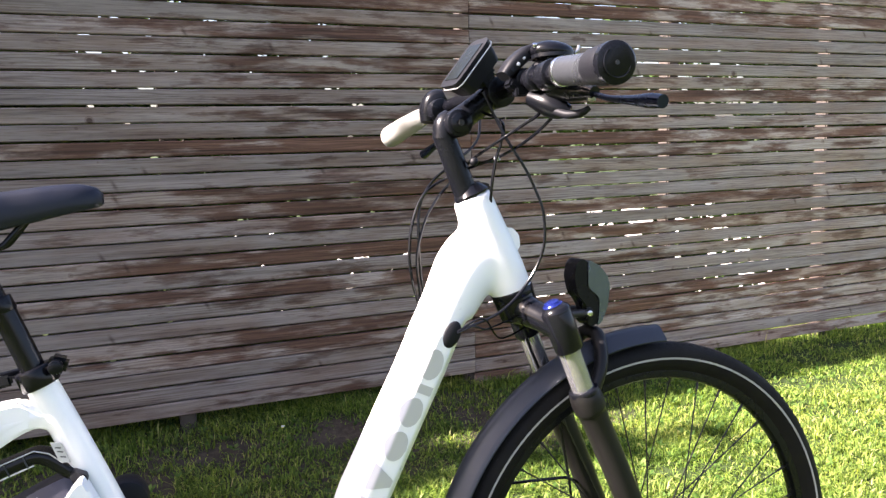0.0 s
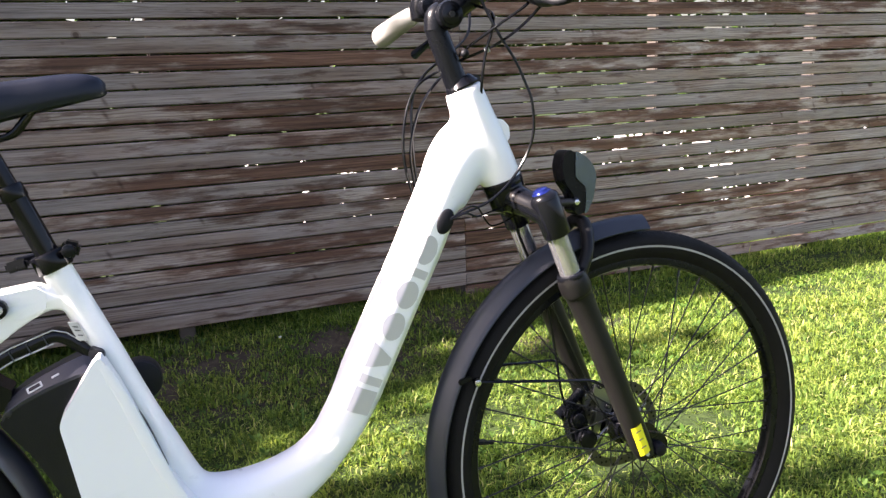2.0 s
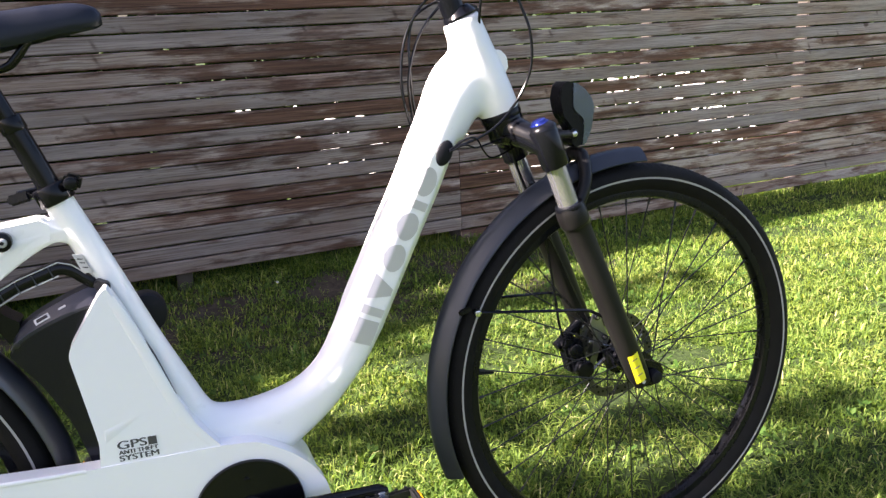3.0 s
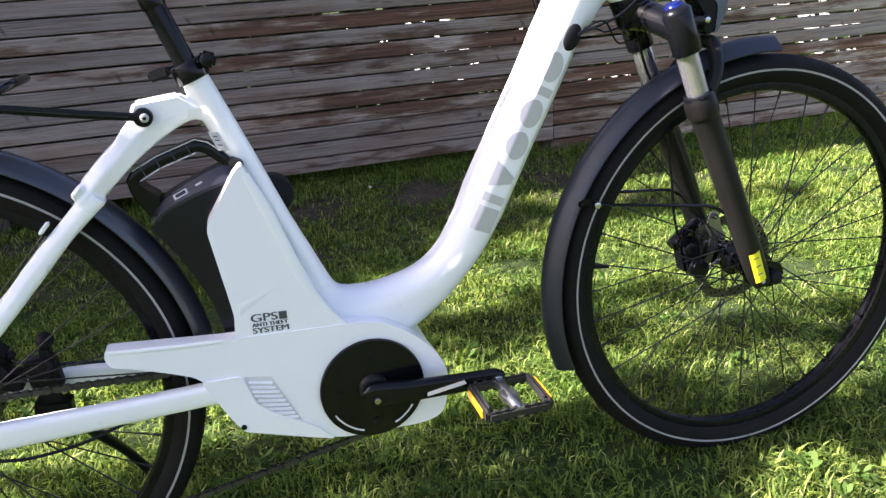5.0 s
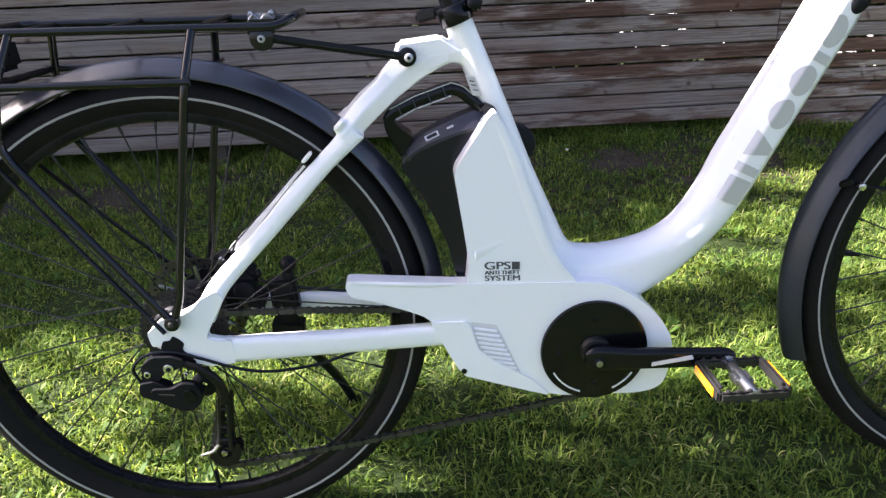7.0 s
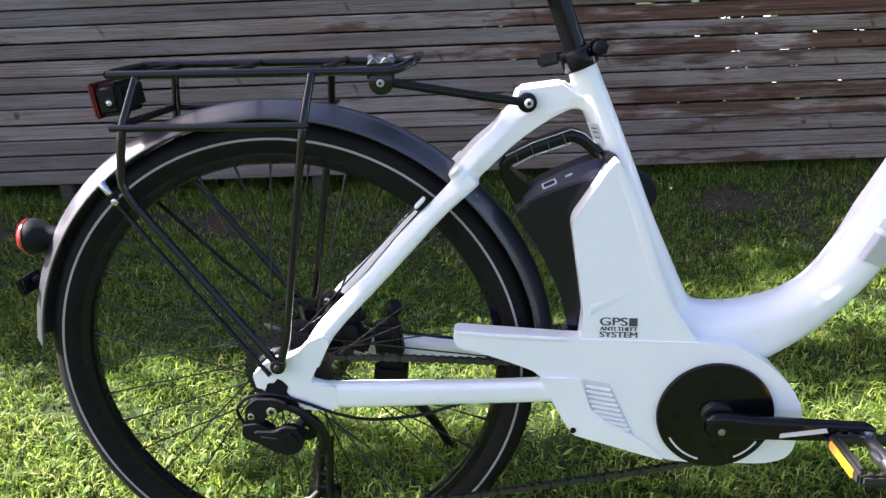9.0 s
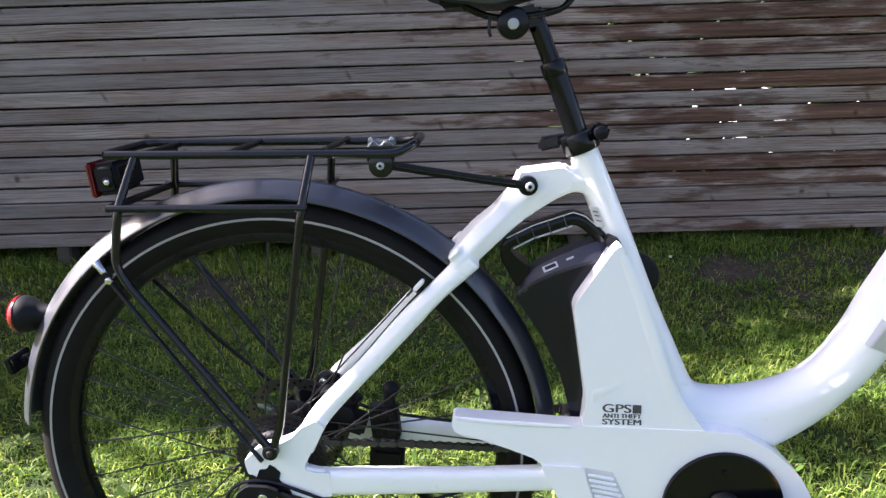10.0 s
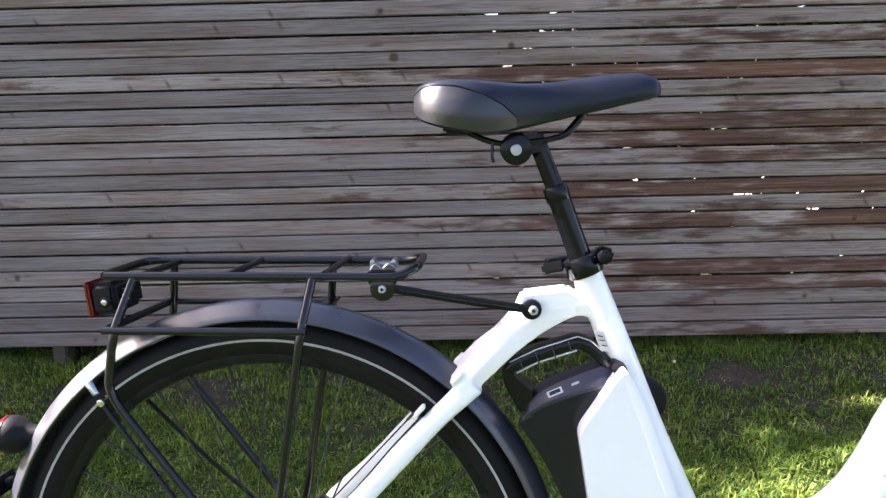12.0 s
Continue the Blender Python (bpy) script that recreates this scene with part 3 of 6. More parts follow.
def wheel(name, x, turn):
    """Rim, tyre with its stripe, hub and 36 crossed spokes."""
    bm = lathe(bmesh.new(), [(0.2985, -0.006), (0.3015, -0.011), (0.3165, -0.013), (0.3185, -0.012), (0.3185, 0.012), (0.3165, 0.013), (0.3015, 0.011), (0.2985, 0.006)], 96)
    rim = part(name, bm, SATIN, bike, "black spoked wheel with a reflective-striped tyre")
    rim.matrix_basis = pose(x, 0, AZ, 0, 0, turn)
    prof = [(0.313, -0.0125), (0.319, -0.0175), (0.327, -0.0225), (0.336, -0.0238), (0.345, -0.0215), (0.352, -0.0165), (0.3565, -0.009), (0.358, 0.0)]
    prof = prof + [(r, -y) for r, y in prof[-2::-1]]
    bm = lathe(bmesh.new(), prof, 120)
    # tread: raised shoulder blocks
    for i in range(150):
        a = 2 * math.pi * i / 150
        for s in (-1, 1):
            b = bmesh.ops.create_cube(bm, size=1.0, matrix=Matrix.Rotation(-a - s * 0.01, 4, "Y") @ Matrix.Translation((0.3513, s * 0.0138, 0)) @ Matrix.Rotation(s * 0.75, 4, "Z") @ Matrix.Diagonal((0.0035, 0.011, 0.008, 1)))
    part("tyre", bm, RUBBER, rim, "black rubber tyre", angle=30)
    for s in (-1, 1):
        bm = lathe(bmesh.new(), [(0.3327, s * 0.0237), (0.3359, s * 0.0241), (0.3359, s * 0.0246), (0.3327, s * 0.0243)], 120)
        part("reflective_stripe", bm, REFLEX, rim, "pale reflective stripe on the sidewall")
    hub_r = 0.030
    bm = lathe(bmesh.new(), [(0.006, -0.052), (0.012, -0.052), (0.013, -0.036), (hub_r, -0.033), (hub_r, -0.029), (0.021, -0.024), (0.021, 0.024), (hub_r, 0.029), (hub_r, 0.033), (0.013, 0.036), (0.012, 0.052), (0.006, 0.052)], 32)
    part("hub", bm, BLACK, rim)
    me = bpy.data.meshes.new("spoke")
    bm = bmesh.new()
    tube(bm, [(0, 0, 0), (0.5, 0, 0), (0.955, 0, 0), (0.956, 0, 0), (1, 0, 0)], [0.0013, 0.0012, 0.0012, 0.0022, 0.0021], seg=6)
    bm.to_mesh(me)
    bm.free()
    me.materials.append(SPOKE)
    for i in range(36):
        s = -1 if i % 2 else 1
        a = 2 * math.pi * i / 36
        lead = (1 if i % 4 < 2 else -1) * radians(58)
        p = Vector((0.027 * math.cos(a + lead), s * 0.031, 0.027 * math.sin(a + lead)))
        q = Vector((0.299 * math.cos(a), s * 0.002, 0.299 * math.sin(a)))
        ob = new("spoke", me)
        ob.parent = rim
        d = q - p
        ob.matrix_basis = Matrix.Translation(p) @ d.to_track_quat("X", "Z").to_matrix().to_4x4() @ Matrix.Diagonal((d.length, 1, 1, 1))
    # valve
    va = 2.986 if turn else -1.57
    bm = rod((0.300 * math.cos(va), 0, 0.300 * math.sin(va)), (0.270 * math.cos(va), 0, 0.270 * math.sin(va)), 0.0042, 0.0034, 10)
    part("valve", bm, MATTE, rim)
    return rim


def brake_disc(parent, y, r):
    """A perforated rotor on a spider."""
    bm = bmesh.new()
    n = 48
    inner, outer = [], []
    for i in range(n):
        a = 2 * math.pi * i / n
        wob = 0.0018 * math.cos(6 * a)
        inner.append((r - 0.017 + wob, a))
        outer.append((r + wob, a))
    rows = []
    for rr in (inner, outer):
        for dy in (-0.0009, 0.0009):
            rows.append([bm.verts.new((q * math.cos(a), y + dy, q * math.sin(a))) for q, a in rr])
    for a, b in ((0, 1), (1, 3), (3, 2), (2, 0)):
        for i in range(n):
            bm.faces.new((rows[a][i], rows[a][(i + 1) % n], rows[b][(i + 1) % n], rows[b][i]))
    for i in range(6):
        a = 2 * math.pi * i / 6
        arm = tube(bmesh.new(), [(0.022 * math.cos(a), y, 0.022 * math.sin(a)), ((r - 0.014) * math.cos(a + 0.45), y, (r - 0.014) * math.sin(a + 0.45))], 0.003, seg=6)
        part("disc_arm", arm, STEEL, parent)
    part("disc_carrier", lathe(bmesh.new(), [(0.014, y - 0.001), (0.026, y - 0.001), (0.026, y + 0.001), (0.014, y + 0.001)], 24), STEEL, parent)
    disc = part("brake_disc", bm, ROTOR, parent, "drilled steel brake disc")
    holes = bmesh.new()
    for i in range(54):
        a = 2 * math.pi * i / 54
        q = r - 0.0045 - 0.004 * (i % 3)
        for s in (-1, 1):
            bmesh.ops.create_circle(holes, cap_ends=True, segments=8, radius=0.0025, matrix=Matrix.Translation((q * math.cos(a), y + s * 0.0013, q * math.sin(a))) @ Matrix.Rotation(radians(90), 4, "X"))
    tagged(part("drillings", holes, MATTE, parent), kind="stuff")
    return disc


rear = wheel("rear_wheel", RX, 0)
front = wheel("front_wheel", FX, STEER)
brake_disc(front, 0.045, 0.08)
brake_disc(rear, 0.050, 0.08)
part("rotor_spider", lathe(bmesh.new(), [(0.012, 0.046), (0.043, 0.046), (0.045, 0.0475), (0.043, 0.049), (0.012, 0.049)], 36), SPROCKET, rear)
part("cassette_body", lathe(bmesh.new(), [(0.008, -0.068), (0.022, -0.068), (0.030, -0.060), (0.052, -0.034), (0.052, -0.028), (0.008, -0.028)], 32), MATTE, rear)


def cassette():
    """Sprockets of falling size with teeth."""
    for i, r in enumerate((0.066, 0.059, 0.053, 0.047, 0.042, 0.037, 0.032, 0.028)):
        bm = bmesh.new()
        n = max(22, int(r * 700)) * 2
        y = -0.030 - 0.0042 * i
        a = [bm.verts.new(((r - (0.004 if j % 2 else 0)) * math.cos(2 * math.pi * j / n), y - 0.001, (r - (0.004 if j % 2 else 0)) * math.sin(2 * math.pi * j / n))) for j in range(n)]
        b = [bm.verts.new((v.co.x, y + 0.001, v.co.z)) for v in a]
        for j in range(n):
            bm.faces.new((a[j], a[(j + 1) % n], b[(j + 1) % n], b[j]))
        bm.faces.new(a)
        bm.faces.new(b[::-1])
        part("sprocket", bm, SPROCKET, rear, "toothed dark steel sprocket", angle=20)


cassette()


def mudguard(name, x, r, a0, a1, turn, label, half=0.030, finish=GUARD):
    """A curved guard strip with rolled lips."""
    side = [(0.0, 0.0), (0.0010, 0.22), (0.0038, 0.40), (0.0090, 0.60), (0.0145, 0.80), (0.0185, 0.95), (0.0215, 1.0)]
    prof = [(r - drop, -half * w) for drop, w in side[:0:-1]] + [(r - drop, half * w) for drop, w in side]
    inner = [(q - 0.0022, y * 0.94) for q, y in prof[::-1]]
    bm = lathe(bmesh.new(), prof + inner, 64, a0, a1)
    ob = part(name, bm, finish, bike, label)
    ob.matrix_basis = pose(x, 0, AZ, 0, 0, turn)
    return ob


guard_f = mudguard("front_mudguard", FX, 0.386, 86, 199, STEER, "dark grey-blue plastic front mudguard", 0.029)
guard_r = mudguard("rear_mudguard", RX, 0.384, -4, 173, 0, "dark grey plastic rear mudguard with a glossy tail", 0.030, GUARD_GLOSS)
for s in (-1, 1):
    bm = tube(bmesh.new(), bent([(0.976 - FX, s * 0.036, 0.518 - AZ), (1.165 - FX, s * 0.060, 0.493 - AZ), (1.188 - FX, s * 0.064, 0.478 - AZ)], 0.012), 0.0026, seg=8)
    part("mudguard_stay", bm, BLACK, guard_f)
    part("stay_bolt", rod((0.976 - FX, s * 0.029, 0.518 - AZ), (0.976 - FX, s * 0.043, 0.518 - AZ), 0.0055, bevel=0.0015), CHROME, guard_f)
    part("stay_clip", box((0.958 - FX, s * 0.0315, 0.523 - AZ), (0.022, 0.005, 0.010), pose(0, 0, 0, 0, -15, 0)), SATIN, guard_f)
    bm = tube(bmesh.new(), [(-0.206, s * 0.040, 0.614 - AZ), (-0.11, s * 0.062, 0.495 - AZ), (-0.008, s * 0.09, 0.378 - AZ)], 0.0032, seg=8)
    part("mudguard_stay", bm, BLACK, guard_r)
    part("stay_bolt", rod((-0.206, s * 0.03, 0.615 - AZ), (-0.206, s * 0.045, 0.615 - AZ), 0.005, bevel=0.001), CHROME, guard_r)
    part("stay_clip", rod((-0.213, s * 0.037, 0.624 - AZ), (-0.225, s * 0.033, 0.640 - AZ), 0.0052, 0.0066, 16, 0.002), CHROME, guard_r, "chrome stay clip")

def tail_reflector():
    ob = part("mudguard_reflector", lathe(bmesh.new(), [(0.001, 0.010), (0.014, 0.0095), (0.0225, 0.006), (0.0268, 0.000), (0.0272, -0.004), (0.001, -0.004)], 32, closed_profile=False), REDLENS, bike, "round red reflector on the mudguard tail")
    ob.matrix_basis = pose(-0.364, 0, 0.557, 0, 0, 0) @ pose(0, 0, 0, 0, -12, 90)
    bm = lathe(bmesh.new(), [(0.0264, -0.0042), (0.0264, -0.009), (0.0240, -0.019), (0.017, -0.028), (0.0135, -0.037), (0.0125, -0.050), (0.001, -0.050), (0.001, -0.0042)], 28)
    part("housing", bm, MATTE, ob)
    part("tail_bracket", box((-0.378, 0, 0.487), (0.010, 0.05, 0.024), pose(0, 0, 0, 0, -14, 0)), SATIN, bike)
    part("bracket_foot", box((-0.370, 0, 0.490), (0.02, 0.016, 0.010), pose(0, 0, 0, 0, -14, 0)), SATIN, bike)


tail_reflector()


def fork():
    """Suspension fork: crown, two stanchions, two lowers."""
    crown = part("fork_crown", join(
        tube(bmesh.new(), [(1.100, -0.068, 0.770), (1.078, -0.04, 0.785), (1.064, 0, 0.795), (1.078, 0.04, 0.785), (1.100, 0.068, 0.770)], [0.022, 0.021, 0.026, 0.021, 0.022], 4, 18),
        rod((1.090, -0.068, 0.796), (1.112, -0.068, 0.736), 0.0225, 0.0215, 24, 0.003),
        rod((1.090, 0.068, 0.796), (1.112, 0.068, 0.736), 0.0225, 0.0215, 24, 0.003),
        ball((1.0912, -0.068, 0.794), 0.0225, (1, 1, 0.55), pose(0, 0, 0, 0, -20, 0)), ball((1.0912, 0.068, 0.794), 0.0225, (1, 1, 0.55), pose(0, 0, 0, 0, -20, 0)),
        rod((1.054, 0, 0.822), (1.068, 0, 0.782), 0.032, 0.031, 28, 0.003)), BLACK, bike, "black fork crown")
    part("steerer_ring", rod((1.0535, 0, 0.824), (1.0575, 0, 0.812), 0.0325, 0.0325, 28, 0.002), SATIN, bike)
    for s in (-1, 1):
        y = s * 0.066
        part("fork_stanchion", rod((1.104, y, 0.757), (1.134, y, 0.668), 0.0165, seg=28), STANCHION, crown, "polished chrome stanchion")
        cap = part("fork_cap", rod((1.0890, y, 0.800), (1.0855, y, 0.8090), 0.0150, 0.0120, 24, 0.004), BLUE if s < 0 else SATIN, crown, "blue adjuster cap" if s < 0 else "")
        bm = loft(bmesh.new(), [(1.1325, y, 0.672, 0.0215, 0.0215), (1.136, y, 0.662, 0.0235, 0.0235), (1.142, y, 0.645, 0.0235, 0.0235), (1.149, y, 0.628, 0.0205, 0.021), (1.185, y * 1.03, 0.535, 0.0195, 0.0205), (1.222, y * 1.08, 0.436, 0.0190, 0.0185), (1.245, y * 1.12, 0.375, 0.0195, 0.0135), (1.257, y * 1.12, 0.350, 0.0150, 0.011)], 5, 26, 2.3)
        leg = part("fork_lower", bm, FORK, crown, "dark grey fork leg")
        part("dust_seal", rod((1.1318, y, 0.675), (1.134, y, 0.668), 0.0222, 0.0228, 28, 0.001), SATIN, crown)
        part("axle_dropout", prism(rounded([(1.236, 0.385), (1.262, 0.388), (1.300, 0.375), (1.305, 0.350), (1.285, 0.337), (1.25, 0.34)], 0.008), s * 0.062 - 0.006, s * 0.062 + 0.006, 0.002), BLACK, crown)
        part("axle_nut", rod((1.281, s * 0.052, 0.356), (1.281, s * 0.083, 0.356), 0.0145, 0.011, 20, 0.003), MATTE, crown)
    # the arch joining the lowers ahead of the tyre
    bm = tube(bmesh.new(), [(1.150, -0.062, 0.665), (1.172, -0.052, 0.705), (1.186, -0.022, 0.739), (1.188, 0, 0.742), (1.186, 0.022, 0.739), (1.172, 0.052, 0.705), (1.150, 0.062, 0.665)], 0.0105, 4, 12)
    part("fork_arch", bm, FORK, crown)
    # yellow notice on the near lower
    bm = bmesh.new()
    rows = []
    for i in range(4):
        f = i / 3
        c = Vector((1.228, -0.0715, 0.412)).lerp(Vector((1.2465, -0.0735, 0.360)), f)
        rows.append([bm.verts.new(c + Vector((0.0095 * q, -0.0205 + 0.0042 * f + 0.0035 * q * q, 0.0035 * q))) for q in (-1, -0.5, 0, 0.5, 1)])
    for p, q in zip(rows, rows[1:]):
        for i in range(4):
            bm.faces.new((p[i], p[i + 1], q[i + 1], q[i]))
    st = part("warning_sticker", bm, YELLOW, crown, "yellow sticker on the fork leg")
    for i in range(3):
        part("print_bar", box((1.2295 + 0.005 * i, -0.0925, 0.403 - 0.014 * i), (0.010, 0.0006, 0.0014), pose(0, 0, 0, 0, -20, 0), 0), DARK_MARK, st)
    part("axle_mark", rod((1.2515, -0.0845, 0.357), (1.2515, -0.0862, 0.357), 0.0034, seg=14), GREY_MARK, crown)
    # front brake caliper and hose on the far lower
    cal = part("front_caliper", join(box((1.196, 0.052, 0.372), (0.036, 0.036, 0.062), pose(0, 0, 0, 0, -12, 0), 0.006), box((1.181, 0.05, 0.400), (0.022, 0.026, 0.022), pose(0, 0, 0, 0, 20, 0), 0.004), rod((1.205, 0.02, 0.350), (1.205, 0.07, 0.350), 0.017, bevel=0.003), rod((1.192, 0.03, 0.385), (1.192, 0.075, 0.385), 0.013, bevel=0.003)), SATIN, crown, "black disc brake caliper")
    part("caliper_arm", tube(bmesh.new(), [(1.222, 0.060, 0.432), (1.196, 0.058, 0.414), (1.164, 0.055, 0.392)], [0.011, 0.0085, 0.0095], 3, 12), SATIN, cal)
    part("caliper_adapter", prism(rounded([(1.232, 0.447), (1.245, 0.447), (1.251, 0.425), (1.263, 0.394), (1.258, 0.384), (1.247, 0.393), (1.237, 0.360), (1.223, 0.336), (1.215, 0.342), (1.227, 0.372), (1.233, 0.402), (1.223, 0.421)], 0.003), 0.036, 0.040, 0.0008), STEEL, cal, "bare steel adapter plate")
    for x, z in ((1.237, 0.440), (1.252, 0.400), (1.222, 0.346)):
        part("adapter_bolt", rod((x, 0.036, z), (x, 0.030, z), 0.0052, seg=12, bevel=0.001), SATIN, cal)
        part("bolt_socket", rod((x, 0.0302, z), (x, 0.0294, z), 0.0026, seg=6), STEEL, cal)
    part("caliper_mount", prism(rounded([(1.215, 0.425), (1.245, 0.44), (1.252, 0.40), (1.226, 0.36), (1.212, 0.375)], 0.006), 0.047, 0.055, 0.002), STEEL, crown)
    bm = tube(bmesh.new(), [(1.178, 0.05, 0.405), (1.170, 0.052, 0.44), (1.160, 0.05, 0.52), (1.140, 0.042, 0.62), (1.10, 0.04, 0.72), (1.07, 0.02, 0.80)], 0.0024, 5, 8)
    part("brake_hose", bm, BLACK, crown)


fork()


def headlamp():
    """Rounded lamp on a bracket over the mudguard."""
    body = rounded([(1.165, 0.861), (1.157, 0.853), (1.152, 0.833), (1.157, 0.807), (1.168, 0.792), (1.174, 0.780), (1.169, 0.764), (1.179, 0.752), (1.191, 0.763), (1.196, 0.798), (1.180, 0.816), (1.178, 0.855)], 0.006)
    lamp = part("headlamp", prism(body, -0.0175, 0.0175, 0.0085, 4), SATIN, bike, "black headlamp with a blue-grey front shell, on a bracket")
    shell = rounded([(1.176, 0.8570), (1.183, 0.8550), (1.197, 0.845), (1.208, 0.831), (1.212, 0.815), (1.206, 0.782), (1.195, 0.760), (1.187, 0.755), (1.190, 0.766), (1.193, 0.798), (1.174, 0.816)], 0.005)
    part("front_shell", prism(shell, -0.0198, 0.0198, 0.007, 4), LAMP_SHELL, lamp, "glossy blue-grey front shell")
    lens = part("lens", lathe(bmesh.new(), [(0.001, 0.004), (0.012, 0.003), (0.018, 0.0), (0.018, -0.004), (0.001, -0.004)], 28), LAMP_GLASS, lamp)
    lens.matrix_basis = pose(1.2095, 0, 0.816, 0, 0, 0) @ pose(0, 0, 0, 0, 0, -90)
    part("pivot_bolt", rod((1.171, -0.02, 0.777), (1.171, -0.0275, 0.777), 0.0048, bevel=0.0012), CHROME, lamp)
    part("pivot_washer", rod((1.171, -0.018, 0.777), (1.171, -0.0255, 0.777), 0.0085, bevel=0.001), SATIN, lamp)
    bm = join(tube(bmesh.new(), bent([(1.171, -0.021, 0.777), (1.145, -0.018, 0.778), (1.115, -0.006, 0.775), (1.085, 0, 0.775)], 0.01), 0.0062, seg=10), tube(bmesh.new(), bent([(1.171, 0.021, 0.777), (1.145, 0.018, 0.778), (1.115, 0.006, 0.775), (1.085, 0, 0.775)], 0.01), 0.0062, seg=10))
    part("bracket", bm, DARK_STEEL, lamp)


headlamp()


def motor():
    """White motor housing, its vent, chainring guard, cranks and pedals."""
    poly = [(0.2435, 0.4305), (0.391, 0.4165), (0.568, 0.408), (0.617, 0.402), (0.659, 0.376), (0.69, 0.346), (0.708, 0.314), (0.713, 0.286), (0.70, 0.231), (0.666, 0.222), (0.546, 0.226), (0.495, 0.240), (0.402, 0.270), (0.389, 0.292), (0.360, 0.364), (0.324, 0.380), (0.275, 0.398), (0.247, 0.405), (0.2415, 0.418)]
    shell = part("motor_cover", prism(rounded(poly, 0.014), -0.067, -0.040, 0.010, 4), WHITE_COVER, bike, "white motor housing with a chain guard tail")
    part("cover_ridge", loft(bmesh.new(), [(0.247, -0.0660, 0.4265, 0.0030, 0.0016), (0.32, -0.0672, 0.4205, 0.0034, 0.0018), (0.395, -0.0668, 0.4150, 0.0030, 0.0012)], 4, 12), WHITE_COVER, shell)
    core = [(0.44, 0.412), (0.568, 0.406), (0.617, 0.400), (0.657, 0.374), (0.687, 0.345), (0.705, 0.314), (0.709, 0.286), (0.697, 0.233), (0.666, 0.2245), (0.548, 0.229), (0.497, 0.243), (0.43, 0.265), (0.41, 0.33)]
    part("motor_body", prism(rounded(core, 0.014), -0.046, 0.058, 0.010, 3), WHITE_COVER, shell)
    # upper moulding that carries the edge line
    part("cover_seam", tube(bmesh.new(), [(0.405, -0.0658, 0.4105), (0.568, -0.0658, 0.4050), (0.614, -0.0658, 0.3985), (0.654, -0.0658, 0.3745), (0.684, -0.0658, 0.3465), (0.701, -0.0658, 0.316)], 0.0011, 4, 6), DARK_MARK, shell)
    # lower panel with the slanting vent
    part("lower_panel", prism(rounded([(0.357, 0.360), (0.412, 0.358), (0.426, 0.312), (0.446, 0.293), (0.505, 0.256), (0.53, 0.229), (0.495, 0.240), (0.403, 0.271), (0.390, 0.292)], 0.006), -0.0705, -0.06, 0.0025), WHITE_COVER, shell)
    vent = part("vent", prism([(0.415, 0.356), (0.452, 0.349), (0.487, 0.268), (0.447, 0.293), (0.427, 0.312)], -0.0672, -0.060, 0.0), LIGHT_MARK, shell, "pale grey vent behind slats")
    for i in range(10):
        f = i / 9
        z = 0.3465 - 0.070 * f
        x0, x1 = 0.419 + 0.020 * f ** 1.3 + 0.022 * max(0, f - 0.4), 0.453 + 0.032 * f
        part("slat", box(((x0 + x1) / 2, -0.0685, z - 0.004), (x1 - x0, 0.004, 0.0046), pose(0, 0, 0, 30, 12, 0), 0.001), WHITE_COVER, vent)
    part("housing_screw", rod((0.403, -0.0695, 0.279), (0.403, -0.0718, 0.279), 0.0042, seg=14), BLACK, shell)
    c = (0.594, 0.300)
    # toothed chainring behind a black disc
    bm = bmesh.new()
    n = 88
    a = [bm.verts.new((c[0] + (0.0815 - (0.004 if i % 2 else 0)) * math.cos(2 * math.pi * i / n), -0.0575, c[1] + (0.0815 - (0.004 if i % 2 else 0)) * math.sin(2 * math.pi * i / n))) for i in range(n)]
    b = [bm.verts.new((v.co.x, -0.0545, v.co.z)) for v in a]
    for i in range(n):
        bm.faces.new((a[i], a[(i + 1) % n], b[(i + 1) % n], b[i]))
    bm.faces.new(a)
    bm.faces.new(b[::-1])
    ring = part("chainring", bm, STEEL, bike, "steel chainring", angle=20)
    bm = lathe(bmesh.new(), [(0.001, -0.076), (0.03, -0.0765), (0.045, -0.0745), (0.070, -0.0745), (0.0775, -0.0735), (0.0785, -0.071), (0.0785, -0.068), (0.001, -0.068)], 72, centre=(c[0], 0, c[1]), closed_profile=False)
    part("ring_guard", bm, BLACK, ring, "glossy black chainring guard disc")
    bm = lathe(bmesh.new(), [(0.0662, -0.0750), (0.0686, -0.0750), (0.0686, -0.0758), (0.0662, -0.0758)], 30, 207, 252, centre=(c[0], 0, c[1]))
    part("guard_print", bm, LIGHT_MARK, ring)
    bm = lathe(bmesh.new(), [(0.0662, -0.0750), (0.0686, -0.0750), (0.0686, -0.0758), (0.0662, -0.0758)], 20, 294, 326, centre=(c[0], 0, c[1]))
    part("guard_print", bm, LIGHT_MARK, ring)
    for i in range(4):
        a = radians(90 + 90 * i)
        part("ring_bolt", rod((c[0] + 0.052 * math.cos(a), -0.074, c[1] + 0.052 * math.sin(a)), (c[0] + 0.052 * math.cos(a), -0.0775, c[1] + 0.052 * math.sin(a)), 0.0042, bevel=0.001), SATIN, ring)
    part("bottom_bracket_ring", rod((c[0], -0.074, c[1] + 0.004), (c[0], -0.084, c[1] + 0.004), 0.022, 0.020, 28, 0.002), SPROCKET, ring)
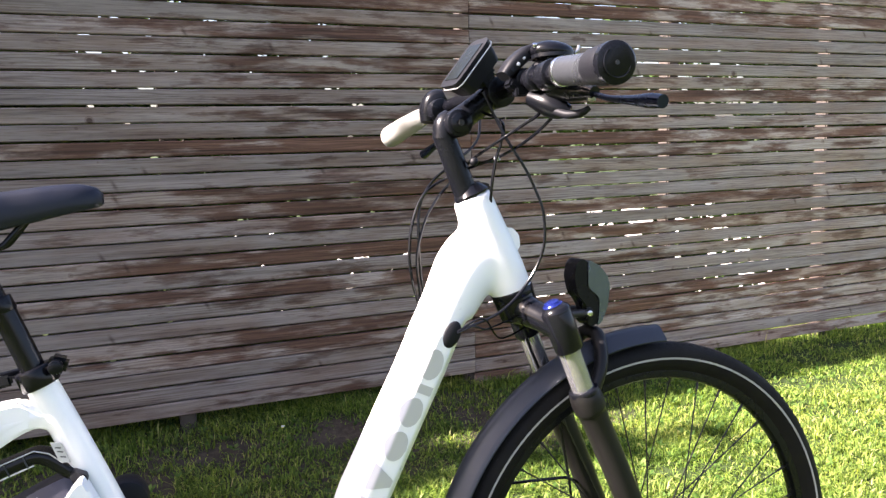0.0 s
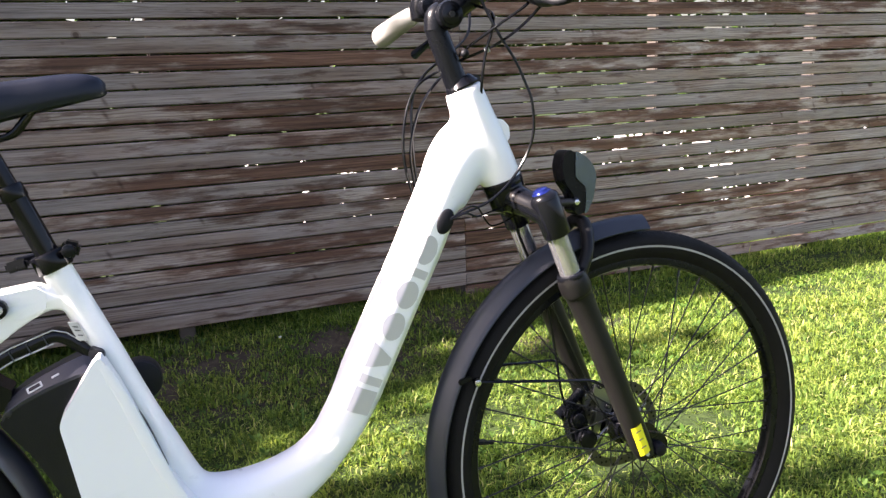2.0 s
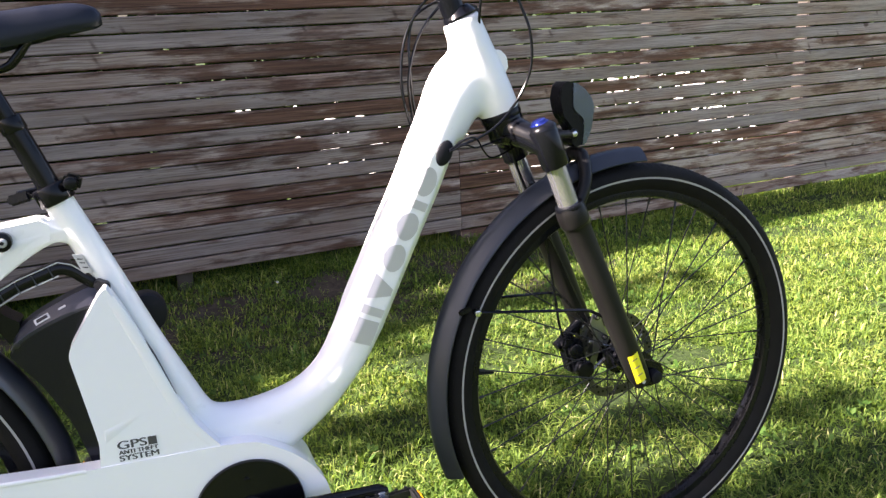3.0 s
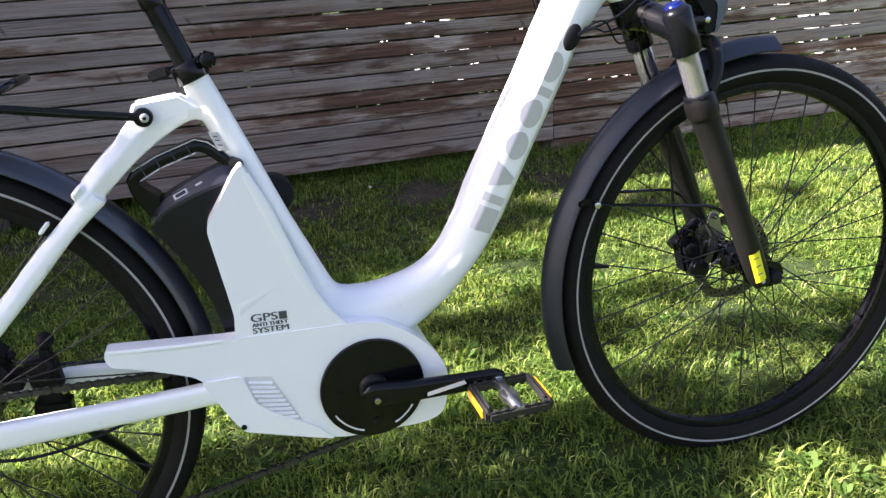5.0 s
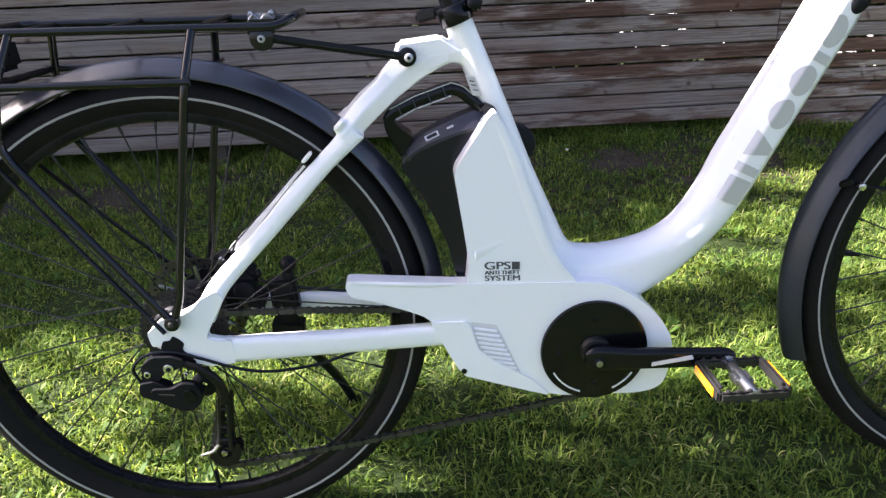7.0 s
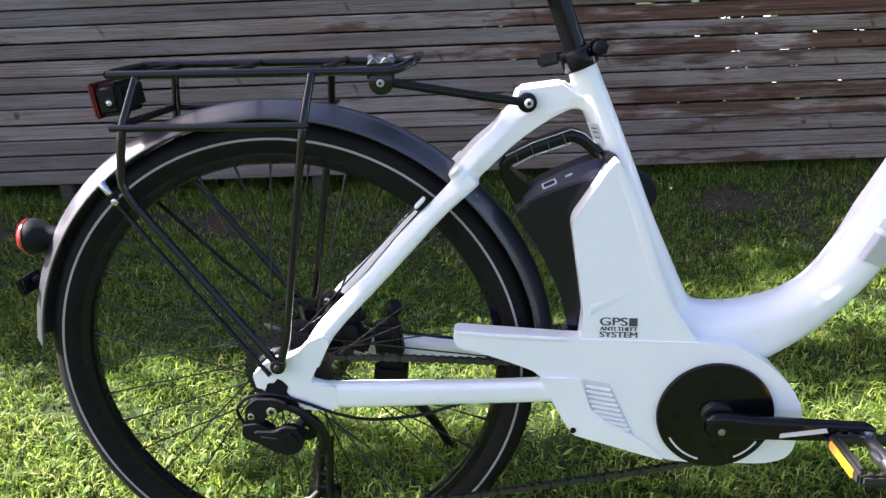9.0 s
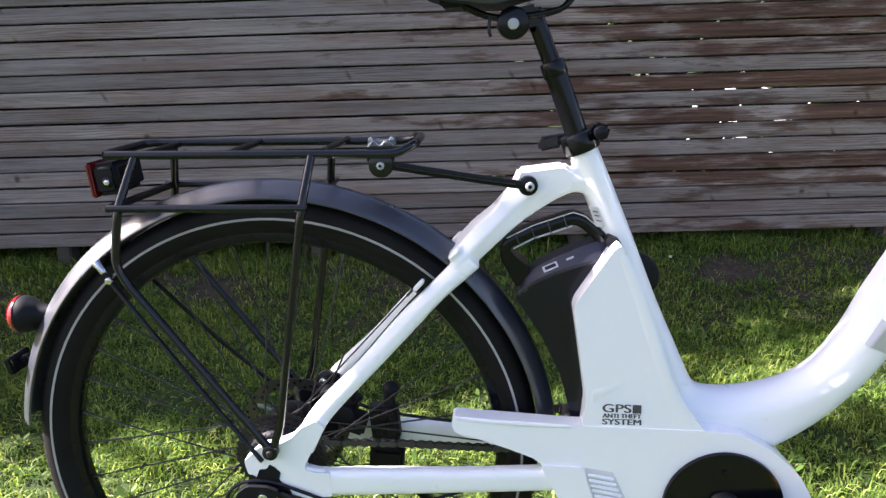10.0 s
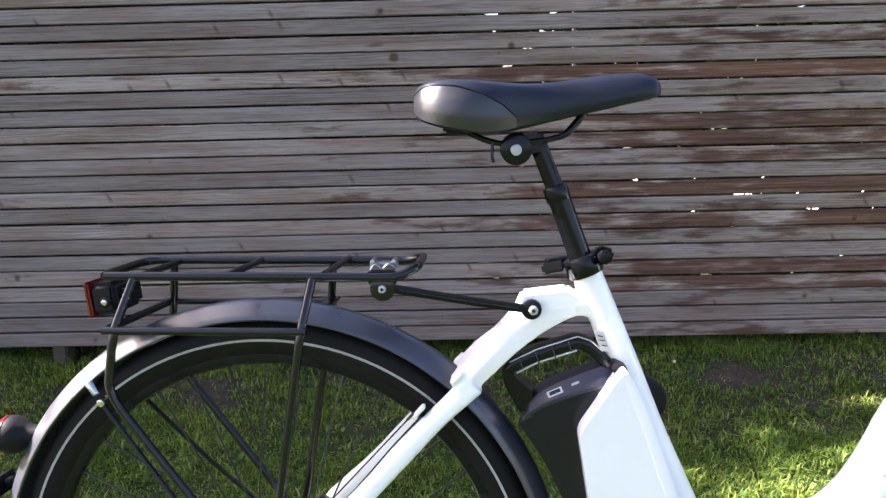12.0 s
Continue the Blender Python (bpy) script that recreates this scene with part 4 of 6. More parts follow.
    for s in (-1, 1):
        # the two arms point opposite ways
        m = Matrix.Translation((c[0], 0, c[1])) @ Matrix.Rotation(radians(1.2 if s < 0 else 181.2), 4, "Y")
        bm = loft(bmesh.new(), [(-0.018, s * 0.092, 0.0, 0.010, 0.006), (-0.008, s * 0.0925, 0.0, 0.0185, 0.010), (0.012, s * 0.094, 0.0, 0.0195, 0.0105), (0.045, s * 0.098, 0, 0.0165, 0.0095), (0.10, s * 0.102, 0, 0.0150, 0.0085), (0.155, s * 0.105, 0, 0.0140, 0.0075), (0.180, s * 0.107, 0, 0.0140, 0.0075), (0.193, s * 0.107, 0, 0.0075, 0.0065)], 4, 22, 3.2)
        bm.transform(m)
        arm = part("crank_arm", bm, BLACK, bike, "glossy black crank arm")
        if s < 0:
            part("crank_bolt", rod((c[0], -0.102, c[1] - 0.004), (c[0], -0.1056, c[1] - 0.004), 0.0085, bevel=0.0015), SATIN, arm)
            part("bolt_head", rod((c[0], -0.105, c[1] - 0.004), (c[0], -0.1068, c[1] - 0.004), 0.0050, seg=8, bevel=0.0008), STEEL, arm)
            bm = prism([(0.667, 0.2900), (0.668, 0.2960), (0.724, 0.3050), (0.727, 0.2990)], -0.0006, 0.0006, 0)
            bmesh.ops.translate(bm, vec=(0, -0.1100, 0), verts=bm.verts)
            for v in bm.verts:
                v.co.y -= (v.co.x - 0.667) * 0.042
            part("crank_print", bm, LIGHT_MARK, arm, "pale plain bar")
        pedal(m @ Matrix.Translation((0.182, s * 0.160, -0.005)) @ Matrix.Rotation(radians(-1.2 if s < 0 else 178.8), 4, "Y"), arm, s)


def pedal(m, arm, s):
    """A cage pedal: axle, two side rails, end plates with amber reflectors."""
    def add(name, bm, mat, label=""):
        bm.transform(m)
        return part(name, bm, mat, arm, label)
    body = add("pedal", join(rod((0, -s * 0.055, 0), (0, s * 0.046, 0), 0.0082, 0.0090, 16, 0.001), rod((0, -s * 0.050, 0), (0, -s * 0.042, 0), 0.0115, 0.0115, 16, 0.002), box((0, 0, 0), (0.026, 0.030, 0.014), None, 0.004)), STEEL, "grey and black cage pedal")
    for e in (-1, 1):
        add("pedal_cage", join(box((e * 0.046, 0.0, 0), (0.008, 0.090, 0.017), None, 0.003), box((e * 0.041, 0.0, 0.008), (0.004, 0.070, 0.004), None, 0.001)), DARK_STEEL)
        rail = [box((0, e * 0.044, 0), (0.094, 0.008, 0.014), None, 0.003)]
        for i in range(6):
            rail += [box((-0.036 + 0.0145 * i, e * 0.044, s2 * 0.0078), (0.006, 0.006, 0.004), None, 0.001) for s2 in (-1, 1)]
        add("pedal_side", join(*rail), DARK_STEEL)
        add("pedal_reflector", box((e * 0.0512, 0.0, 0), (0.003, 0.066, 0.0125), None, 0.001), AMBER, "amber pedal reflector")


motor()


def battery():
    """The dark battery behind the seat tube, with its carrying handle and white side cover."""
    poly = [(0.328, 0.580), (0.337, 0.590), (0.356, 0.603), (0.402, 0.621), (0.446, 0.633), (0.460, 0.632), (0.50, 0.55), (0.53, 0.45), (0.515, 0.40), (0.402, 0.402), (0.387, 0.469), (0.360, 0.530)]
    case = part("battery", prism(rounded(poly, 0.012), -0.031, 0.031, 0.009, 3), BATTERY, bike, "dark plastic battery with a carrying handle")
    grab = bent([(0.336, 0, 0.594), (0.317, 0, 0.630), (0.316, 0, 0.648), (0.352, 0, 0.664), (0.404, 0, 0.680), (0.418, 0, 0.674), (0.444, 0, 0.650)], 0.008, 3)
    part("carry_handle", loft(bmesh.new(), [(*p, 0.0080, 0.019) for p in grab], 1, 24, 5), BLACK, case, "glossy black carrying handle")
    for i in range(4):
        f = 0.12 + 0.25 * i
        part("handle_rib", box((0.322 + 0.082 * f, -0.0195, 0.652 + 0.028 * f), (0.0016, 0.002, 0.015), pose(0, 0, 0, 0, -18, 0), 0), GUARD, case)
    part("handle_leg", prism(rounded([(0.3075, 0.647), (0.322, 0.6415), (0.334, 0.628), (0.347, 0.618), (0.340, 0.592), (0.328, 0.598)], 0.003), -0.0205, 0.0205, 0.003), BLACK, case)
    # silver lines drawn as the highlights on the glossy handle's edges
    part("handle_edge", tube(bmesh.new(), [(0.318, -0.0175, 0.6565), (0.352, -0.0175, 0.6725), (0.403, -0.0175, 0.6885), (0.419, -0.0175, 0.6830), (0.434, -0.0175, 0.6690)], 0.0009, 1, 6), SILVER_LABEL, case)
    part("handle_lip", tube(bmesh.new(), [(0.3265, -0.0185, 0.6425), (0.352, -0.0185, 0.6553), (0.402, -0.0185, 0.6710)], 0.0011, 1, 6), SILVER_LABEL, case)
    # sloping top: a ridge along each side rises to a narrower crown
    ridge = [(0.333, 0.586), (0.3385, 0.5935), (0.357, 0.6045), (0.380, 0.6140), (0.403, 0.6220), (0.428, 0.6290), (0.450, 0.6330), (0.462, 0.6290)]
    crown = [(0.337, 0.600), (0.3430, 0.6085), (0.361, 0.6205), (0.383, 0.6310), (0.407, 0.6410), (0.430, 0.6490), (0.448, 0.6520), (0.458, 0.6470)]
    bm = bmesh.new()
    rings = [[bm.verts.new(q) for q in ((xr, -0.0312, zr - 0.004), (xr, -0.0312, zr), (xc, -0.017, zc), (xc, 0.017, zc), (xr, 0.0312, zr), (xr, 0.0312, zr - 0.004))] for (xr, zr), (xc, zc) in zip(ridge, crown)]
    ring_faces(bm, rings)
    part("case_top", bm, BATTERY_SKYLIT, case, "satin dark battery top, coloured lighter for the sky's reflection", angle=25)
    part("case_ridge", tube(bmesh.new(), [(x, -0.0310, z) for x, z in ridge[:5]], [0.0016, 0.0020, 0.0016, 0.0012, 0.0008], 4, 8), BATTERY_SKYLIT, case)
    part("latch", prism(rounded([(0.441, 0.6555), (0.447, 0.661), (0.460, 0.655), (0.462, 0.648), (0.452, 0.632)], 0.003), -0.035, 0.035, 0.002), MATTE, case)
    part("key_lock", rod((0.340, -0.030, 0.592), (0.340, -0.0335, 0.592), 0.0045, bevel=0.001), DARK_STEEL, case)
    slope = pose(0, 0, 0, 0, -23, 0) @ pose(0, 0, 0, 50, 0, 0)
    part("charge_display", box((0.3735, -0.0252, 0.6192), (0.020, 0.0085, 0.0012), slope, 0.0004), SILVER_LABEL, case, "pale frame of the charge display")
    part("display_window", box((0.3735, -0.0255, 0.6196), (0.015, 0.0050, 0.0012), slope, 0.0004), BATTERY, case)
    part("charge_mark", box((0.3990, -0.0240, 0.6300), (0.010, 0.0030, 0.0012), slope, 0.0004), SILVER_LABEL, case)
    part("rear_guard_film", tube(bmesh.new(), [(0.399, -0.02, 0.455), (0.404, -0.02, 0.43), (0.407, -0.02, 0.405)], 0.006, 3, 8), STEEL, case)
    cover = rounded([(0.457, 0.657), (0.447, 0.648), (0.403, 0.583), (0.400, 0.572), (0.413, 0.473), (0.416, 0.447), (0.409, 0.388), (0.586, 0.382), (0.560, 0.418), (0.540, 0.445), (0.520, 0.482), (0.505, 0.53), (0.475, 0.615)], 0.007)
    panel = part("battery_cover", prism(cover, -0.0655, -0.026, 0.009, 4, 0.0), WHITE_COVER, bike, "white side cover with grey lettering")
    part("battery_cover", prism(cover, 0.030, 0.060, 0.006, 3), WHITE_COVER, bike)
    part("cover_rib", loft(bmesh.new(), [(0.4590, -0.0645, 0.642, 0.0065, 0.0014), (0.4800, -0.0645, 0.590, 0.0080, 0.0017), (0.5060, -0.0645, 0.510, 0.0085, 0.0017), (0.5290, -0.0645, 0.452, 0.0080, 0.0015), (0.5550, -0.0645, 0.413, 0.0060, 0.0012)], 5, 14, 2.2), WHITE_COVER, panel)
    # raised crease across the lower part
    bm = bmesh.new()
    vs = [bm.verts.new(q) for q in ((0.4240, -0.0650, 0.467), (0.496, -0.0650, 0.489), (0.4245, -0.0650, 0.446), (0.425, -0.0678, 0.457))]
    bm.faces.new((vs[0], vs[1], vs[3]))
    bm.faces.new((vs[3], vs[1], vs[2]))
    bm.faces.new((vs[0], vs[3], vs[2]))
    part("cover_crease", bm, WHITE_COVER, panel)
    # dark round fitting on the far side
    part("lock_housing", rod((0.497, 0.035, 0.585), (0.497, 0.08, 0.585), 0.030, 0.028, 24, 0.006), MATTE, bike)
    for text, z, size in (("GPS", 0.4350, 0.0160), ("ANTI THEFT", 0.4275, 0.0078), ("SYSTEM", 0.4178, 0.0112)):
        cu = bpy.data.curves.new("lettering", "FONT")
        cu.body, cu.size, cu.extrude = text, 1.0, 0.0
        cu.offset = 0.0
        ob = bpy.data.objects.new("lettering", cu)
        scene.collection.objects.link(ob)
        bpy.context.view_layer.update()
        me = bpy.data.meshes.new_from_object(ob.evaluated_get(bpy.context.evaluated_depsgraph_get()))
        bpy.data.objects.remove(ob)
        co = np.array([v.co[:] for v in me.vertices])
        lo, hi = co.min(0), co.max(0)
        wide = {"GPS": 0.036, "ANTI THEFT": 0.049, "SYSTEM": 0.049}[text]
        for v in me.vertices:
            u, w = (v.co.x - lo[0]) / (hi[0] - lo[0]), (v.co.y - lo[1]) / (hi[1] - lo[1])
            v.co = (0.4375 + u * wide, -0.0660, z + w * size * 0.72 - 0.04 * u * wide)
        # a second and third stroke beside the first give the heavy face
        bm = bmesh.new()
        for dx, lift in ((0.0, 0.0), (0.0005, 0.00006), (-0.0005, 0.00012)):
            me.transform(Matrix.Translation((dx, -lift, 0)))
            bm.from_mesh(me)
            me.transform(Matrix.Translation((-dx, lift, 0)))
        bm.to_mesh(me)
        bm.free()
        me.materials.append(DARK_MARK)
        ob = new("lettering", me)
        ob.parent = panel
        tagged(ob, "dark grey lettering reading " + text)
    part("emblem", prism([(0.4755, 0.433), (0.4865, 0.4325), (0.4865, 0.444), (0.4755, 0.4445)], -0.0663, -0.0650, 0), DARK_MARK, panel, "small dark emblem")
    st = part("type_label", prism([(0.422, 0.697), (0.434, 0.695), (0.443, 0.669), (0.431, 0.671)], -0.0215, -0.0185, 0.0005), SILVER_LABEL, white, "silver type label")
    for f in (0.2, 0.42, 0.7):
        part("print_bar", box((0.4285 + 0.0095 * f, -0.0217, 0.6945 - 0.024 * f), (0.0065, 0.0006, 0.0016), pose(0, 0, 0, 0, 12, 0), 0), DARK_MARK, st)


battery()


def saddle():
    """Seat post, clamp and padded saddle."""
    post = part("seat_post", join(rod((0.415, 0, 0.768), (0.379, 0, 0.872), 0.0145, 0.0142, 24), rod((0.3835, 0, 0.858), (0.377, 0, 0.8765), 0.0160, 0.0156, 24, 0.002), rod((0.380, 0, 0.868), (0.354, 0, 0.938), 0.0112, seg=20)), BLACK, bike, "black sprung seat post")
    collar = part("seat_clamp", join(rod((0.417, 0, 0.764), (0.408, 0, 0.788), 0.0235, 0.0232, 28, 0.003), box((0.437, 0, 0.789), (0.022, 0.026, 0.020), pose(0, 0, 0, 0, 19, 0), 0.004)), BLACK, bike, "black quick-release seat clamp")
    part("clamp_lever", tube(bmesh.new(), bent([(0.44, 0.018, 0.787), (0.425, 0.032, 0.784), (0.395, 0.034, 0.778), (0.368, 0.022, 0.776)], 0.015), [0.006] * 2 + [0.006] * (len(bent([(0.44, 0.018, 0.787), (0.425, 0.032, 0.784), (0.395, 0.034, 0.778), (0.368, 0.022, 0.776)], 0.015)) - 2), seg=10), SATIN, collar)
    part("clamp_tab", box((0.374, -0.012, 0.776), (0.03, 0.008, 0.014), pose(0, 0, 0, 0, -12, -20), 0.003), SATIN, collar)
    part("clamp_nut", rod((0.436, -0.028, 0.789), (0.436, -0.012, 0.789), 0.0085, bevel=0.002), SATIN, collar)
    head = part("saddle_clamp", join(rod((0.330, -0.030, 0.923), (0.330, 0.030, 0.923), 0.0195, seg=28, bevel=0.003), box((0.347, 0, 0.930), (0.03, 0.034, 0.026), pose(0, 0, 0, 0, -10, 0), 0.004)), BLACK, bike, "black saddle clamp")
    part("clamp_bolt", rod((0.330, -0.029, 0.922), (0.330, -0.0335, 0.922), 0.0068, bevel=0.0015), SILVER_LABEL, head)
    for s in (-1, 1):
        part("saddle_rail", tube(bmesh.new(), [(0.250, s * 0.030, 0.962), (0.272, s * 0.026, 0.945), (0.307, s * 0.022, 0.931), (0.348, s * 0.022, 0.931), (0.386, s * 0.021, 0.937), (0.402, s * 0.018, 0.950), (0.420, s * 0.014, 0.972)], 0.0036, 5, 10), BLACK, head)
    part("rail_tag", tube(bmesh.new(), [(0.302, -0.024, 0.932), (0.301, -0.026, 0.915), (0.303, -0.026, 0.908)], 0.002, 3, 8), BLACK, head)
    # x, half width, top of the crown, top edge, lower edge
    rows = [(0.208, 0.030, 0.988, 0.984, 0.972), (0.213, 0.052, 0.998, 0.992, 0.963), (0.225, 0.072, 1.004, 0.998, 0.956), (0.245, 0.084, 1.007, 1.001, 0.950), (0.275, 0.086, 1.006, 1.000, 0.944), (0.305, 0.076, 1.003, 0.997, 0.942),
            (0.335, 0.056, 1.001, 0.994, 0.947), (0.365, 0.040, 1.001, 0.993, 0.953), (0.40, 0.031, 1.004, 0.995, 0.960), (0.44, 0.027, 1.008, 0.999, 0.968), (0.475, 0.024, 1.009, 1.0, 0.975), (0.497, 0.018, 1.004, 0.997, 0.979), (0.505, 0.009, 0.996, 0.993, 0.983)]
    bm = bmesh.new()
    rings = []
    for x, w, zt, ze, zb in spline(rows, 4):
        prof = [(0, zt - 0.0015), (0.35 * w, zt), (0.65 * w, zt - 0.001), (0.86 * w, ze), (0.97 * w, (ze * 2 + zb) / 3), (1.0 * w, (ze + zb * 2) / 3), (0.96 * w, zb + 0.002), (0.86 * w, zb), (0.5 * w, zb + 0.006), (0, zb + 0.008)]
        ring = [(y, z) for y, z in prof] + [(-y, z) for y, z in prof[-2:0:-1]]
        rings.append([bm.verts.new((x, y, z)) for y, z in ring])
    ring_faces(bm, rings)
    seat = part("saddle", bm, LEATHER, bike, "black padded saddle with a stitched rear panel", angle=70)
    # smoother panels round the rear sides
    for side in (-1, 1):
        bm = bmesh.new()
        grid = []
        for x, w, zt, ze, zb in spline(rows, 6):
            if not 0.2105 < x < 0.332:
                continue
            seam = np.interp(x, [0.21, 0.222, 0.240, 0.262, 0.29, 0.315, 0.334], [0.990, 0.9965, 0.9985, 0.9965, 0.988, 0.974, 0.956])
            hi, lo = min(ze - 0.0005, seam), zb + 0.0025
            zs, ys = [zb + 0.002, (ze + zb * 2) / 3, (ze * 2 + zb) / 3, ze], [0.96 * w, w, 0.97 * w, 0.86 * w]
            if hi - lo < 0.002:
                continue
            grid.append([bm.verts.new((x, side * (np.interp(z, zs, ys) + 0.0012), z)) for z in np.linspace(lo, hi, 9)])
        for a, q in zip(grid, grid[1:]):
            for i in range(8):
                bm.faces.new((a[i], a[i + 1], q[i + 1], q[i]))
        edge = [tuple(r[-1].co) for r in grid]
        part("rear_panel", bm, PANEL, seat, "smooth dark grey panel", angle=80)
        part("seam", tube(bmesh.new(), edge, 0.0009, 1, 6), MATTE, seat)
        line = [Vector(q) for q in edge]
        for i in range(2, len(line) - 8):
            part("stitch", rod(line[i].lerp(line[i + 1], 0.15) + Vector((0, side * 0.0006, 0.0022)), line[i].lerp(line[i + 1], 0.6) + Vector((0, side * 0.0006, 0.0020)), 0.0004, seg=5), DARK_STEEL, seat)
    part("rail_socket", box((0.258, 0, 0.950), (0.03, 0.08, 0.014), None, 0.004), MATTE, seat)


saddle()


def rack():
    """Tubular rear carrier with two struts to the frame and a tail lamp."""
    top = bent([(-0.176, -0.062, 0.783), (0.185, -0.062, 0.775), (0.208, -0.045, 0.785), (0.208, 0.045, 0.785), (0.185, 0.062, 0.777), (-0.165, 0.062, 0.784), (-0.176, 0.045, 0.784), (-0.178, -0.04, 0.784)], 0.012)
    base = part("rear_rack", tube(bmesh.new(), top + [top[0]], 0.0055, seg=12), RACK, bike, "black tubular rear rack")
    for x in (-0.135, -0.02, 0.10):
        part("cross_bar", rod((x - 0.004, -0.062, 0.780), (x + 0.004, 0.062, 0.7815), 0.0045), RACK, base)
    part("spring_clip", join(box((0.165, -0.03, 0.786), (0.034, 0.018, 0.008), None, 0.002), tube(bmesh.new(), [(0.150, -0.047, 0.782), (0.157, -0.047, 0.789), (0.165, -0.047, 0.783), (0.173, -0.047, 0.789), (0.181, -0.047, 0.783)], 0.0018, 3, 8), rod((0.152, -0.040, 0.79), (0.152, -0.02, 0.79), 0.0035, bevel=0.001), rod((0.178, -0.040, 0.79), (0.178, -0.02, 0.79), 0.0035, bevel=0.001)), STEEL, base, "chrome clip on the rack")
    for s in (-1, 1):
        part("rack_leg", tube(bmesh.new(), bent([(-0.140, s * 0.062, 0.780), (-0.157, s * 0.09, 0.719), (-0.168, s * 0.092, 0.652), (-0.158, s * 0.092, 0.628), (0.006, s * 0.094, 0.396)], 0.015), 0.0055, seg=12), RACK, base)
        part("rack_leg", tube(bmesh.new(), bent([(0.082, s * 0.062, 0.777), (0.071, s * 0.09, 0.717), (0.021, s * 0.092, 0.430), (0.010, s * 0.094, 0.400)], 0.02), 0.0055, seg=12), RACK, base)
        part("side_rail", rod((-0.170, s * 0.09, 0.721), (0.078, s * 0.09, 0.716), 0.005), RACK, base)
        part("leg_eye", rod((0.006, s * 0.088, 0.395), (0.006, s * 0.101, 0.395), 0.0105, bevel=0.002), RACK, base)
        part("leg_bolt", rod((0.006, s * 0.100, 0.395), (0.006, s * 0.104, 0.395), 0.0046, seg=8, bevel=0.0010), DARK_STEEL, base)
        if s > 0:
            continue
        part("strut_plate", join(rod((0.166, s * 0.050, 0.761), (0.166, s * 0.060, 0.761), 0.0155, 0.0155, 20, 0.002), box((0.166, s * 0.056, 0.774), (0.034, 0.006, 0.02), None, 0.002)), RACK, base)
        part("strut_bolt", rod((0.166, s * 0.060, 0.761), (0.166, s * 0.0655, 0.761), 0.0050, seg=8, bevel=0.0012), SILVER_LABEL, base)
        part("bolt_socket", rod((0.166, s * 0.065, 0.761), (0.166, s * 0.0658, 0.761), 0.0022, seg=6), MATTE, base)
        part("strut", loft(bmesh.new(), [(0.172, s * 0.057, 0.7615, 0.0055, 0.0022), (0.26, s * 0.046, 0.7435, 0.0055, 0.0022), (0.342, s * 0.029, 0.7268, 0.0055, 0.0022)], 3, 12, 4), SATIN, base)
        part("strut_groove", tube(bmesh.new(), [(0.185, s * 0.0580, 0.7588), (0.26, s * 0.0486, 0.7434), (0.330, s * 0.0341, 0.7292)], 0.0009, 3, 6), DARK_STEEL, base)
        part("frame_bolt", rod((0.348, s * 0.016, 0.7255), (0.348, s * 0.035, 0.7255), 0.0058, seg=12, bevel=0.0015), SILVER_LABEL, base)
        part("bolt_socket", rod((0.348, s * 0.0345, 0.7255), (0.348, s * 0.0353, 0.7255), 0.0026, seg=6), MATTE, base)
        part("strut_eye", rod((0.346, s * 0.018, 0.7258), (0.346, s * 0.031, 0.7258), 0.0125, bevel=0.002), SATIN, base)
    part("rear_hoop", rod((-0.168, -0.09, 0.721), (-0.160, 0.09, 0.721), 0.005), RACK, base)
    part("guard_tab", box((0.075, 0.06, 0.722), (0.02, 0.06, 0.006), None, 0.002), RACK, base)
    lamp = part("tail_lamp", join(box((-0.194, 0, 0.749), (0.036, 0.078, 0.042), pose(0, 0, 0, 0, -6, 0), 0.007, 3), rod((-0.180, -0.02, 0.752), (-0.162, -0.02, 0.756), 0.008, 0.006, 12, 0.002)), MATTE, bike, "tail lamp with a red lens under the rack")
    part("lens", box((-0.2130, 0, 0.748), (0.006, 0.080, 0.046), pose(0, 0, 0, 0, -6, 0), 0.0025), REDLENS, lamp, "red lens")
    part("lamp_bolt", rod((-0.190, -0.038, 0.746), (-0.190, -0.0435, 0.746), 0.0042, seg=6, bevel=0.001), CHROME, lamp)
    part("lamp_washer", rod((-0.190, -0.037, 0.746), (-0.190, -0.0405, 0.746), 0.0075, bevel=0.001), SATIN, lamp)


rack()


